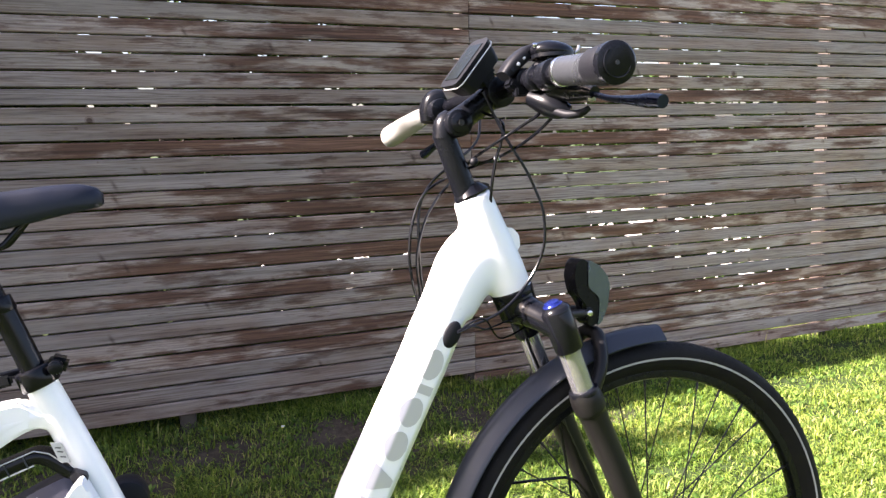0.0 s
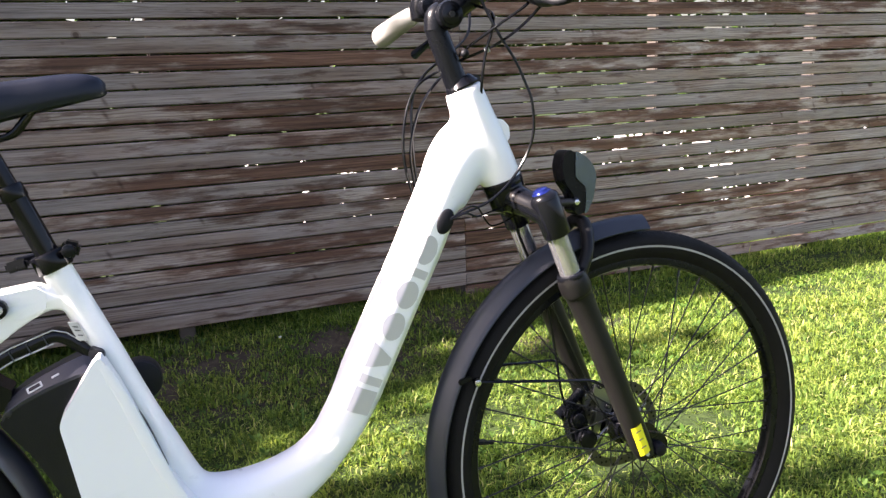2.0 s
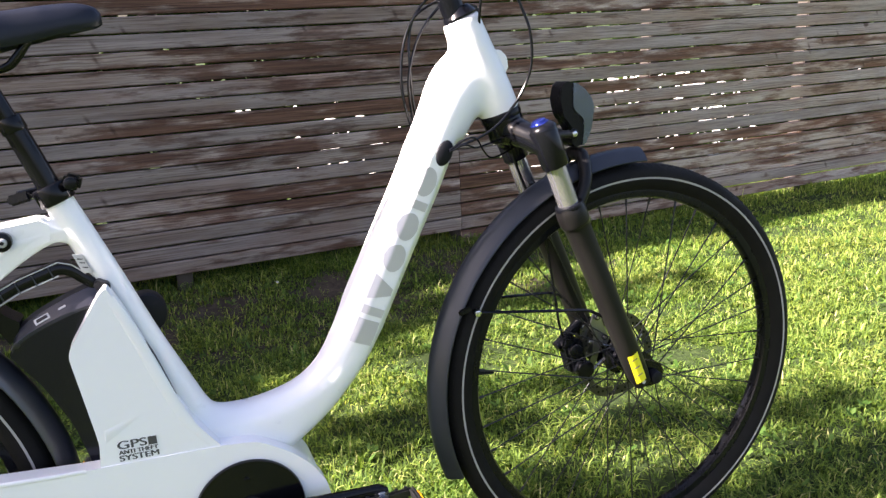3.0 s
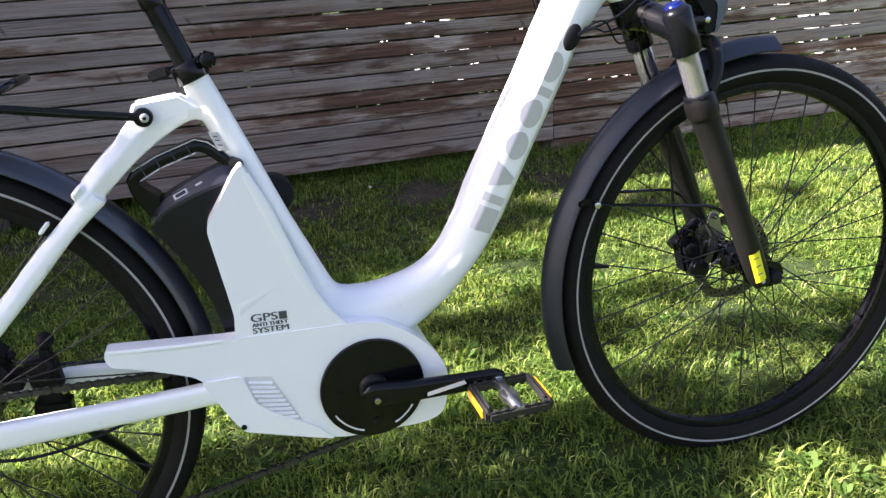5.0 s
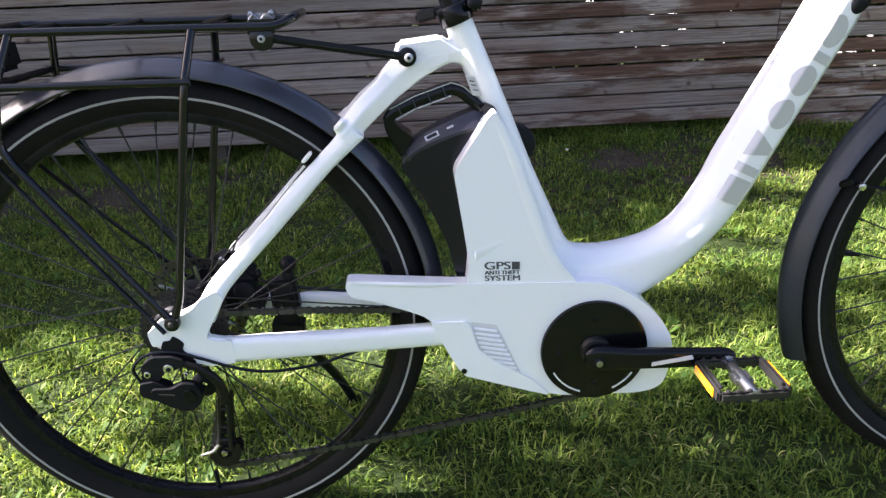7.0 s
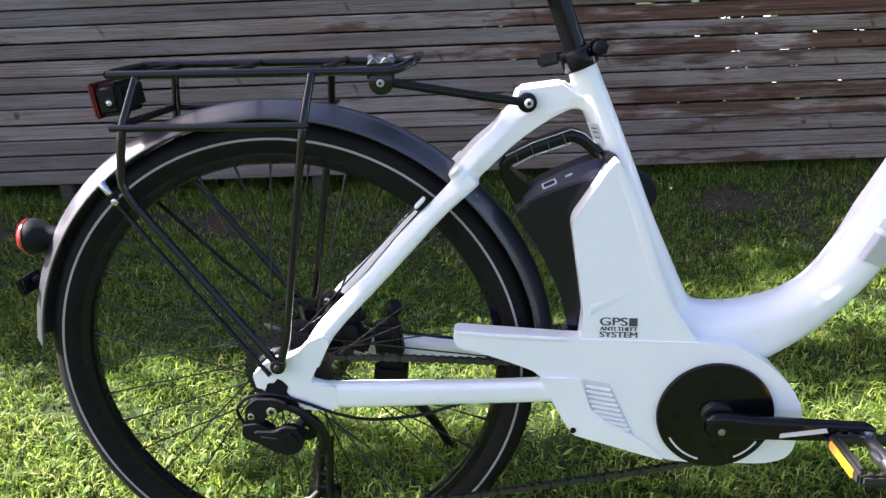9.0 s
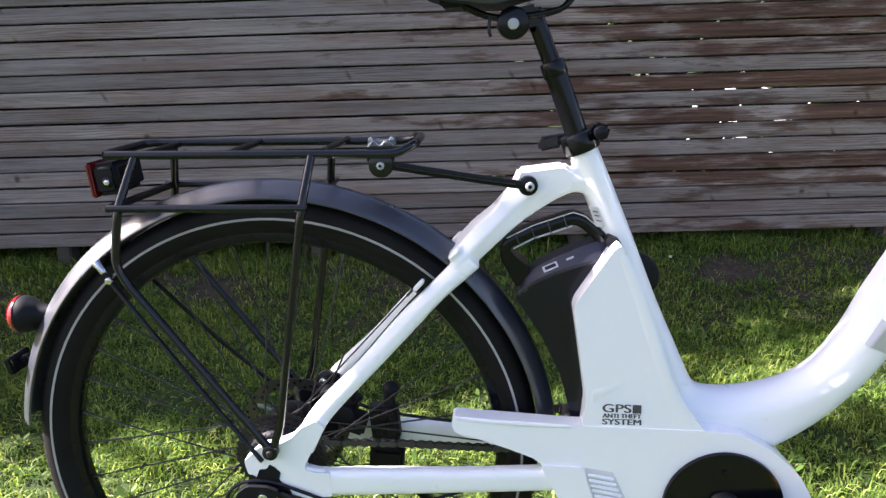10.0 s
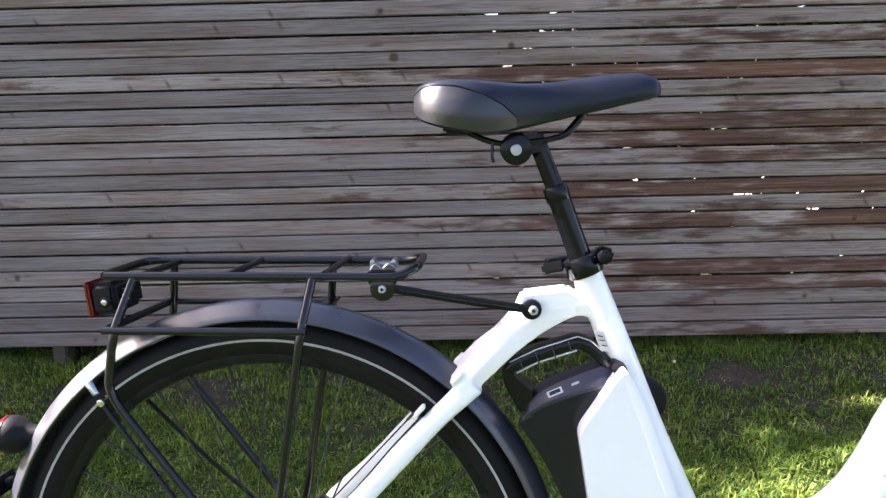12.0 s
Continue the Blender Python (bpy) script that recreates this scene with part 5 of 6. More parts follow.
def transmission():
    """Derailleur with its pulleys, chain, rear brake caliper, stand and cables."""
    part("gear_hanger", prism(rounded([(-0.017, 0.358), (-0.014, 0.365), (-0.005, 0.365), (0.0, 0.372), (0.007, 0.368), (0.014, 0.360), (0.011, 0.350), (0.027, 0.331), (0.022, 0.322), (0.0, 0.330), (-0.016, 0.334), (-0.022, 0.345)], 0.002), -0.088, -0.070, 0.0015), MATTE, bike, "black gear hanger")
    mech = part("rear_derailleur", join(
        prism(rounded([(-0.046, 0.334), (-0.030, 0.346), (-0.004, 0.345), (0.013, 0.338), (0.010, 0.329), (-0.016, 0.322), (-0.026, 0.308), (-0.050, 0.300)], 0.004), -0.099, -0.082, 0.0025),
        prism(rounded([(-0.052, 0.308), (-0.030, 0.311), (-0.010, 0.300), (-0.012, 0.284), (-0.030, 0.280), (-0.053, 0.290)], 0.004), -0.104, -0.086, 0.003)), MATTE, bike, "black and grey rear derailleur")
    link = part("outer_link", prism(rounded([(-0.036, 0.302), (-0.006, 0.301), (0.008, 0.309), (0.026, 0.306), (0.035, 0.290), (0.030, 0.274), (0.012, 0.264), (-0.010, 0.272), (-0.034, 0.288)], 0.006), -0.110, -0.096, 0.003, 2), MATTE, mech, "matt black link")
    part("link_ridge", prism(rounded([(0.008, 0.297), (0.018, 0.301), (0.027, 0.290), (0.024, 0.280), (0.012, 0.277)], 0.003), -0.1125, -0.108, 0.0015), BLACK, mech)
    part("name_bar", box((-0.014, -0.1107, 0.2935), (0.022, 0.001, 0.0018), pose(0, 0, 0, 0, 8, 0), 0), DARK_STEEL, mech)
    part("arm", loft(bmesh.new(), [(0.006, -0.092, 0.334, 0.005, 0.005), (0.030, -0.092, 0.322, 0.0055, 0.005), (0.050, -0.091, 0.303, 0.006, 0.005), (0.059, -0.090, 0.280, 0.0065, 0.005), (0.056, -0.089, 0.262, 0.006, 0.005)], 4, 14, 3), FORK, mech)
    for x, z, r in ((-0.009, 0.328, 0.0075), (-0.039, 0.321, 0.0052), (0.014, 0.3185, 0.0035)):
        part("pivot_bolt", rod((x, -0.097, z), (x, -0.1015, z), r, seg=6 if r < 0.004 else 16, bevel=0.001), CHROME, mech)
        part("bolt_socket", rod((x, -0.1012, z), (x, -0.1018, z), r * 0.5, seg=6), MATTE, mech)
    # cage: two side plates of two strips and rungs each
    for y in (-0.087, -0.067):
        cage = join(tube(bmesh.new(), [(0.051, y, 0.270), (0.0455, y, 0.235), (0.040, y, 0.196), (0.034, y, 0.180)], [0.0036, 0.0034, 0.0034, 0.0045], 4, 8), tube(bmesh.new(), [(0.062, y, 0.268), (0.059, y, 0.235), (0.0555, y, 0.20), (0.057, y, 0.182)], [0.0036, 0.0034, 0.0034, 0.0045], 4, 8),
                    rod((0.049, y, 0.252), (0.061, y, 0.252), 0.003, seg=8), rod((0.045, y, 0.222), (0.057, y, 0.222), 0.003, seg=8), rod((0.041, y, 0.200), (0.056, y, 0.200), 0.0035, seg=8),
                    lathe(bmesh.new(), [(0.010, y - 0.0012), (0.0235, y - 0.0012), (0.0235, y + 0.0012), (0.010, y + 0.0012)], 24, 150, 395, centre=(0.046, 0, 0.178)))
        part("cage", cage, FORK, mech, "dark steel cage plate")
    part("cage_wing", tube(bmesh.new(), [(0.040, -0.088, 0.193), (0.028, -0.088, 0.181), (0.010, -0.086, 0.175)], [0.003, 0.0028, 0.0012], 3, 8), STEEL, mech)
    part("pulley_bolt", rod((0.045, -0.086, 0.178), (0.045, -0.091, 0.178), 0.005, bevel=0.001), STEEL, mech)
    for x, z, r in ((0.030, 0.288, 0.019), (0.045, 0.176, 0.0205)):
        bm = lathe(bmesh.new(), [(0.004, -0.079), (r - 0.004, -0.079), (r, -0.077), (r, -0.075), (r - 0.004, -0.073), (0.004, -0.073)], 22, centre=(x, 0, z))
        part("pulley", bm, MATTE, mech)
    # chain round sprocket, ring and pulleys
    path = [(0.594 + 0.080 * math.cos(radians(a)), -0.056, 0.300 + 0.080 * math.sin(radians(a))) for a in range(100, -95, -12)]
    path += [(0.45, -0.060, 0.197), (0.25, -0.067, 0.168), (0.060, -0.076, 0.148), (0.043, -0.076, 0.146), (0.024, -0.076, 0.158), (0.026, -0.076, 0.18), (0.046, -0.076, 0.26), (0.050, -0.074, 0.288), (0.036, -0.071, 0.306), (0.012, -0.065, 0.310)]
    path += [(0.037 * math.cos(radians(a)), -0.051, AZ + 0.037 * math.sin(radians(a))) for a in range(265, 95, -12)]
    path += [(0.08, -0.052, 0.386), (0.17, -0.052, 0.3835), (0.30, -0.0525, 0.3765), (0.50, -0.0545, 0.377), (0.575, -0.056, 0.3785)]
    p = np.array(path)
    arc = np.r_[0, np.cumsum(np.linalg.norm(np.diff(p, axis=0), axis=1))]
    count = int(arc[-1] / 0.0127)
    at = [Vector([np.interp(i * 0.0127, arc, p[:, c]) for c in range(3)]) for i in range(count)]
    rollers = bmesh.new()
    for q in at:
        tube(rollers, [q - Vector((0, 0.0035, 0)), q + Vector((0, 0.0035, 0))], 0.0036, seg=8)
    chain = part("chain", rollers, STEEL, bike, "oily steel chain")
    plates = []
    for half in (0.0022, 0.0033):
        # side plates with a waist
        eye = [(0.00635 + 0.0048 * math.cos(radians(a)), 0.0048 * math.sin(radians(a))) for a in range(-120, 121, 40)]
        outline = eye + [(0.0, 0.0030)] + [(-x, -z) for x, z in eye] + [(0.0, -0.0030)]
        bm = join(prism(outline, -half - 0.0006, -half + 0.0006, 0.0), prism(outline, half - 0.0006, half + 0.0006, 0.0))
        me = shape(bm, False)
        me.materials.append(CHAIN if half > 0.003 else SPROCKET)
        plates.append(me)
    for i, (a, b) in enumerate(zip(at, at[1:])):
        ob = new("chain_link", plates[i % 2])
        ob.parent = chain
        d = b - a
        ob.matrix_basis = Matrix.Translation((a + b) / 2) @ Matrix.Rotation(math.atan2(-d.z, d.x), 4, "Y")
    # rear brake caliper on the far stay
    part("rear_caliper", join(box((0.066, 0.054, 0.398), (0.056, 0.040, 0.034), pose(0, 0, 0, 0, -42, 0), 0.005), rod((0.079, 0.026, 0.384), (0.079, 0.078, 0.384), 0.016, bevel=0.003), rod((0.056, 0.026, 0.412), (0.056, 0.078, 0.412), 0.0135, bevel=0.003), box((0.094, 0.048, 0.366), (0.030, 0.03, 0.030), pose(0, 0, 0, 0, 20, 0), 0.004), rod((0.088, 0.05, 0.398), (0.102, 0.05, 0.406), 0.006, bevel=0.001)), MATTE, bike, "black rear brake caliper")
    part("caliper_mount", prism(rounded([(0.03, 0.43), (0.05, 0.444), (0.075, 0.425), (0.06, 0.40), (0.04, 0.40)], 0.006), 0.060, 0.067, 0.002), DARK_STEEL, bike)
    part("caliper_bracket", prism(rounded([(-0.036, 0.345), (-0.038, 0.378), (-0.006, 0.402), (0.040, 0.430), (0.066, 0.440), (0.082, 0.424), (0.074, 0.390), (0.080, 0.350), (0.03, 0.320)], 0.008), 0.060, 0.066, 0.002), MATTE, bike)
    part("caliper_bolt", rod((0.046, 0.058, 0.428), (0.046, 0.050, 0.428), 0.0055, bevel=0.001), CHROME, bike)
    part("hub_guard", lathe(bmesh.new(), [(0.012, 0.058), (0.034, 0.058), (0.036, 0.064), (0.012, 0.066)], 28, centre=(0, 0, AZ)), MATTE, bike)
    # bottle-like stand head with a ball knob on the far chainstay
    stand = part("kick_stand", join(box((0.1365, 0.046, 0.3685), (0.042, 0.026, 0.054), pose(0, 0, 0, 0, -4, 0), 0.004), box((0.136, 0.052, 0.3075), (0.050, 0.036, 0.036), pose(0, 0, 0, 0, 6, 0), 0.005), box((0.138, 0.05, 0.335), (0.034, 0.024, 0.03), None, 0.003)), MATTE, bike, "black kick stand with a round knob")
    part("stand_leg", tube(bmesh.new(), [(0.140, 0.060, 0.300), (0.152, 0.095, 0.255), (0.185, 0.215, 0.12), (0.204, 0.280, 0.030)], [0.010, 0.0095, 0.0085, 0.0085], 3, 12), MATTE, stand)
    part("knob", ball((0.1470, 0.046, 0.4180), 0.0128), MATTE, stand)
    part("stand_neck", box((0.1445, 0.046, 0.3995), (0.016, 0.018, 0.020), None, 0.003), MATTE, stand)
    part("stand_cover", box((0.1365, 0.0325, 0.3685), (0.032, 0.004, 0.042), pose(0, 0, 0, 0, -4, 0), 0.0015), SATIN, stand)
    part("stand_foot", box((0.205, 0.286, 0.026), (0.030, 0.026, 0.016), pose(0, 0, 0, -20, 20, 0), 0.004), RUBBER, stand)
    for x, z in ((0.108, 0.325), (0.150, 0.322)):
        part("mount_bolt", rod((x + 0.008, 0.040, z + 0.016), (x + 0.008, 0.034, z + 0.016), 0.0045, bevel=0.001), STEEL, stand)
    # gear cable loop and brake hose along the stays
    part("gear_cable", tube(bmesh.new(), [(-0.052, -0.094, 0.306), (-0.060, -0.092, 0.328), (-0.040, -0.09, 0.346), (-0.004, -0.09, 0.349), (0.035, -0.09, 0.336), (0.08, -0.088, 0.317), (0.127, -0.086, 0.307), (0.192, -0.082, 0.311), (0.241, -0.075, 0.322), (0.30, -0.06, 0.33)], 0.0024, 5, 8), BLACK, bike)
    part("brake_hose", tube(bmesh.new(), [(0.075, 0.058, 0.40), (0.12, 0.05, 0.385), (0.2, 0.045, 0.372), (0.30, 0.045, 0.360), (0.40, 0.04, 0.35)], 0.0024, 5, 8), BLACK, bike)
    part("stay_cable", tube(bmesh.new(), [(0.205, -0.030, 0.590), (0.17, -0.032, 0.553), (0.12, -0.040, 0.498), (0.07, -0.050, 0.448), (0.05, -0.056, 0.42)], 0.0022, 5, 8), BLACK, bike)


transmission()


def cockpit():
    """Adjustable stem, swept handlebar, grips, levers, bell and display."""
    stem = part("stem", join(rod((0.9935, 0, 0.958), (0.9600, 0, 1.055), 0.0180, 0.0165, 28), rod((0.9975, 0, 0.948), (0.990, 0, 0.970), 0.0215, 0.0195, 28, 0.002), tube(bmesh.new(), [(0.9600, 0, 1.048), (0.963, 0, 1.068), (0.972, 0, 1.075)], [0.0165, 0.0175, 0.017], 3, 20),
                             rod((0.976, -0.028, 1.069), (0.976, 0.028, 1.069), 0.0198, seg=32, bevel=0.003),
                             tube(bmesh.new(), [(0.976, 0, 1.069), (1.012, 0, 1.092), (1.043, 0, 1.112)], [0.019, 0.018, 0.02], 3, 20), rod((1.043, -0.027, 1.112), (1.043, 0.027, 1.112), 0.0225, seg=28, bevel=0.003)), SATIN, bike, "black adjustable stem")
    part("pivot_cap", rod((0.976, -0.028, 1.069), (0.976, -0.0315, 1.069), 0.015, seg=24, bevel=0.002), BLACK, stem)
    part("pivot_bolt", rod((0.976, -0.0315, 1.069), (0.976, -0.0330, 1.069), 0.0042, seg=12), DARK_STEEL, stem)
    part("stem_collar", join(rod((0.9985, 0, 0.9665), (0.9930, 0, 0.9815), 0.0265, 0.0190, 28, 0.003), box((1.018, 0, 0.976), (0.016, 0.018, 0.014), pose(0, 0, 0, 0, 20, 0), 0.003)), BLACK, stem)
    side = [(1.043, 0, 1.112), (1.044, 0.06, 1.113), (1.040, 0.12, 1.116), (1.026, 0.20, 1.110)]
    right = [(x, -y, z) for x, y, z in side] + [(1.036, -0.28, 1.104), (1.033, -0.352, 1.099)]
    right[3] = (1.036, -0.20, 1.111)
    left = side + [(1.003, 0.26, 1.098), (0.977, 0.352, 1.076)]
    bar = part("handlebar", tube(bmesh.new(), right[::-1] + left[1:], 0.0112, 4, 16), BLACK, bike, "black swept handlebar")
    # grips: near one widens towards a palm rest
    g = part("grip", tube(bmesh.new(), [(1.0365, -0.222, 1.110), (1.0363, -0.226, 1.110), (1.036, -0.28, 1.104), (1.0277, -0.312, 1.1015)], [0.0165, 0.0175, 0.0185, 0.0195], 4, 22), GRIP, bike, "grey rubber grip with a black palm end")
    part("palm_end", tube(bmesh.new(), [(1.0280, -0.306, 1.1020), (1.0277, -0.310, 1.1017), (1.0267, -0.335, 1.100), (1.0262, -0.346, 1.0994)], [0.0185, 0.0205, 0.0222, 0.0212], 3, 24), MATTE, g)
    part("end_cap", tube(bmesh.new(), [(1.0262, -0.345, 1.0994), (1.0260, -0.348, 1.0992), (1.0258, -0.3535, 1.0989), (1.0257, -0.3550, 1.0988)], [0.0228, 0.0232, 0.0228, 0.0205], 1, 28), SATIN, g)
    part("cap_ring", lathe(bmesh.new(), [(0.0150, -0.0002), (0.0160, -0.0010), (0.0170, -0.0002)], 28), BLACK, g).matrix_basis = pose(1.0257, -0.3550, 1.0988)
    part("cap_screw", rod((1.0257, -0.3545, 1.0988), (1.0257, -0.3557, 1.0988), 0.0026, seg=8), DARK_STEEL, g)
    part("clamp_ring", rod((1.0365, -0.214, 1.1105), (1.0365, -0.223, 1.110), 0.0182, seg=24, bevel=0.001), CHROME, g)
    g = part("grip", tube(bmesh.new(), [(1.008, 0.245, 1.101), (1.006, 0.249, 1.100), (0.993, 0.296, 1.090), (0.980, 0.342, 1.078), (0.977, 0.352, 1.076)], [0.0155, 0.0165, 0.0185, 0.0195, 0.014], 4, 22), SUNLIT_GRIP, bike, "grey rubber grip, its colour lightened as in full sun")
    part("lever_clamp", join(loft(bmesh.new(), [(1.008, 0.205, 1.090, 0.012, 0.016), (1.012, 0.205, 1.110, 0.018, 0.020), (1.022, 0.200, 1.126, 0.020, 0.020), (1.036, 0.195, 1.134, 0.012, 0.016)], 4, 16, 3)), SATIN, bike, "black lever clamp with a worn edge")
    # brake levers
    for s in (-1, 1):
        x0 = 1.040 if s < 0 else 1.020
        z0 = 1.112 if s < 0 else 1.108
        body = part("brake_lever", join(rod((x0, s * 0.168, z0), (x0 - 0.002, s * 0.196, z0), 0.0185, seg=24, bevel=0.002), loft(bmesh.new(), [(x0 + 0.014, s * 0.150, z0 - 0.012, 0.011, 0.013), (x0 + 0.030, s * 0.170, z0 - 0.018, 0.014, 0.015), (x0 + 0.040, s * 0.195, z0 - 0.022, 0.012, 0.012), (x0 + 0.043, s * 0.212, z0 - 0.026, 0.008, 0.008)], 4, 16)), SATIN, bike, "black brake lever with a metallic blade")
        lv = [(x0 + 0.042, s * 0.205, z0 - 0.026), (x0 + 0.049, s * 0.235, z0 - 0.036), (x0 + 0.054, s * 0.28, z0 - 0.044), (x0 + 0.058, s * 0.306, z0 - 0.0475), (x0 + 0.059, s * 0.328, z0 - 0.051)] if s < 0 else \
             [(x0 + 0.040, 0.205, z0 - 0.026), (x0 + 0.040, 0.24, z0 - 0.036), (x0 + 0.028, 0.29, z0 - 0.052), (x0 + 0.018, 0.33, z0 - 0.066)]
        bm = tube(bmesh.new(), lv, [0.0035, 0.0038, 0.0062, 0.0088, 0.0078][: len(lv)], 5, 12)
        part("lever_blade", bm, LEVER, body, "dark blue-black alloy blade")
        part("lever_hinge", rod((x0 + 0.042, s * 0.205, z0 - 0.014), (x0 + 0.042, s * 0.205, z0 - 0.036), 0.006, bevel=0.001), STEEL, body)
    # shifter under the near side of the bar
    sh = part("gear_shifter", join(loft(bmesh.new(), [(1.046, -0.118, 1.094, 0.014, 0.012), (1.056, -0.136, 1.083, 0.015, 0.017), (1.067, -0.150, 1.074, 0.013, 0.016), (1.078, -0.160, 1.068, 0.006, 0.010)], 4, 18, 3.0), rod((1.043, -0.128, 1.114), (1.041, -0.146, 1.114), 0.0165, seg=22, bevel=0.002)), SATIN, bike, "black gear shifter with thumb paddle")
    part("thumb_paddle", tube(bmesh.new(), [(1.058, -0.155, 1.070), (1.066, -0.175, 1.063), (1.078, -0.188, 1.064), (1.086, -0.194, 1.070)], [0.005, 0.0055, 0.005, 0.0035], 4, 10), MATTE, sh)
    # control pod and bell
    pod = part("control_pod", join(loft(bmesh.new(), [(1.012, -0.10, 1.122, 0.008, 0.014), (1.026, -0.10, 1.137, 0.010, 0.016), (1.043, -0.10, 1.151, 0.0095, 0.016), (1.056, -0.10, 1.160, 0.005, 0.012)], 4, 18, 3.5), rod((1.043, -0.084, 1.114), (1.043, -0.112, 1.115), 0.0175, seg=22, bevel=0.002), box((1.036, -0.098, 1.124), (0.018, 0.018, 0.016), pose(0, 0, 0, 0, -40, 0), 0.003)), MATTE, bike, "black control pod with a row of buttons")
    for i in range(4):
        part("button", box((1.019 + 0.0088 * i, -0.1155, 1.1285 + 0.0077 * i), (0.0050, 0.003, 0.0045), pose(0, 0, 0, 0, -41, 0), 0.001), GREY_MARK if i in (1, 2) else SATIN, pod)
    part("pod_clamp", join(box((1.024, -0.104, 1.110), (0.018, 0.02, 0.014), pose(0, 0, 0, 0, 30, 0), 0.003), box((1.030, -0.112, 1.100), (0.014, 0.012, 0.012), None, 0.002)), SATIN, pod)
    bell = part("bell", ball((1.076, -0.120, 1.150), 0.0285, (1.12, 0.95, 0.52), pose(0, 0, 0, 0, 8, 0)), BLACK, bike, "shiny black bell on the handlebar")
    part("bell_band", lathe(bmesh.new(), [(0.0265, -0.002), (0.030, -0.002), (0.030, 0.0025), (0.0265, 0.0025)], 28), SATIN, bell).matrix_basis = pose(1.076, -0.120, 1.1445, 90, 0, 0)
    part("bell_lever", tube(bmesh.new(), [(1.098, -0.128, 1.146), (1.108, -0.130, 1.150), (1.111, -0.130, 1.158)], 0.0022, 3, 8), STEEL, bell)
    part("bell_screw", rod((1.048, -0.126, 1.156), (1.047, -0.128, 1.1605), 0.004, bevel=0.001), CHROME, bell)
    part("bell_foot", rod((1.070, -0.118, 1.142), (1.050, -0.112, 1.120), 0.009, 0.012, 14), MATTE, bell)
    # display tablet, tipped towards the rider
    m = Matrix.Translation((0.992, -0.032, 1.145)) @ Matrix.Rotation(radians(-50), 4, "Y") @ Matrix.Rotation(radians(6), 4, "X") @ Matrix.Scale(0.87, 4)
    face = rounded([(-0.049, -0.026), (-0.040, -0.034), (0.040, -0.034), (0.049, -0.024), (0.049, 0.024), (0.040, 0.034), (-0.040, 0.034), (-0.049, 0.026)], 0.006)
    flat = Matrix.Rotation(radians(90), 4, "X")
    bm = prism(face, -0.024, 0.012, 0.004, 3, 0.22)
    bm.transform(m @ flat)
    disp = part("display_unit", bm, MATTE, bike, "black handlebar display, switched off")
    bm = box((0, 0, 0.0125), (0.072, 0.046, 0.0016), None, 0.0006)
    bm.transform(m)
    part("screen", bm, SCREEN, disp, "dark glossy screen")
    bm = tube(bmesh.new(), [(x * 0.985, 0.0035, z * 0.985) for x, z in face], 0.0011, seg=6, closed=True)
    bm.transform(m @ flat)
    part("edge_trim", bm, GREY_MARK, disp)
    bm = box((0.008, 0.012, -0.032), (0.040, 0.036, 0.030), None, 0.008, 3)
    bm.transform(m)
    part("display_mount", bm, MATTE, disp)


cockpit()


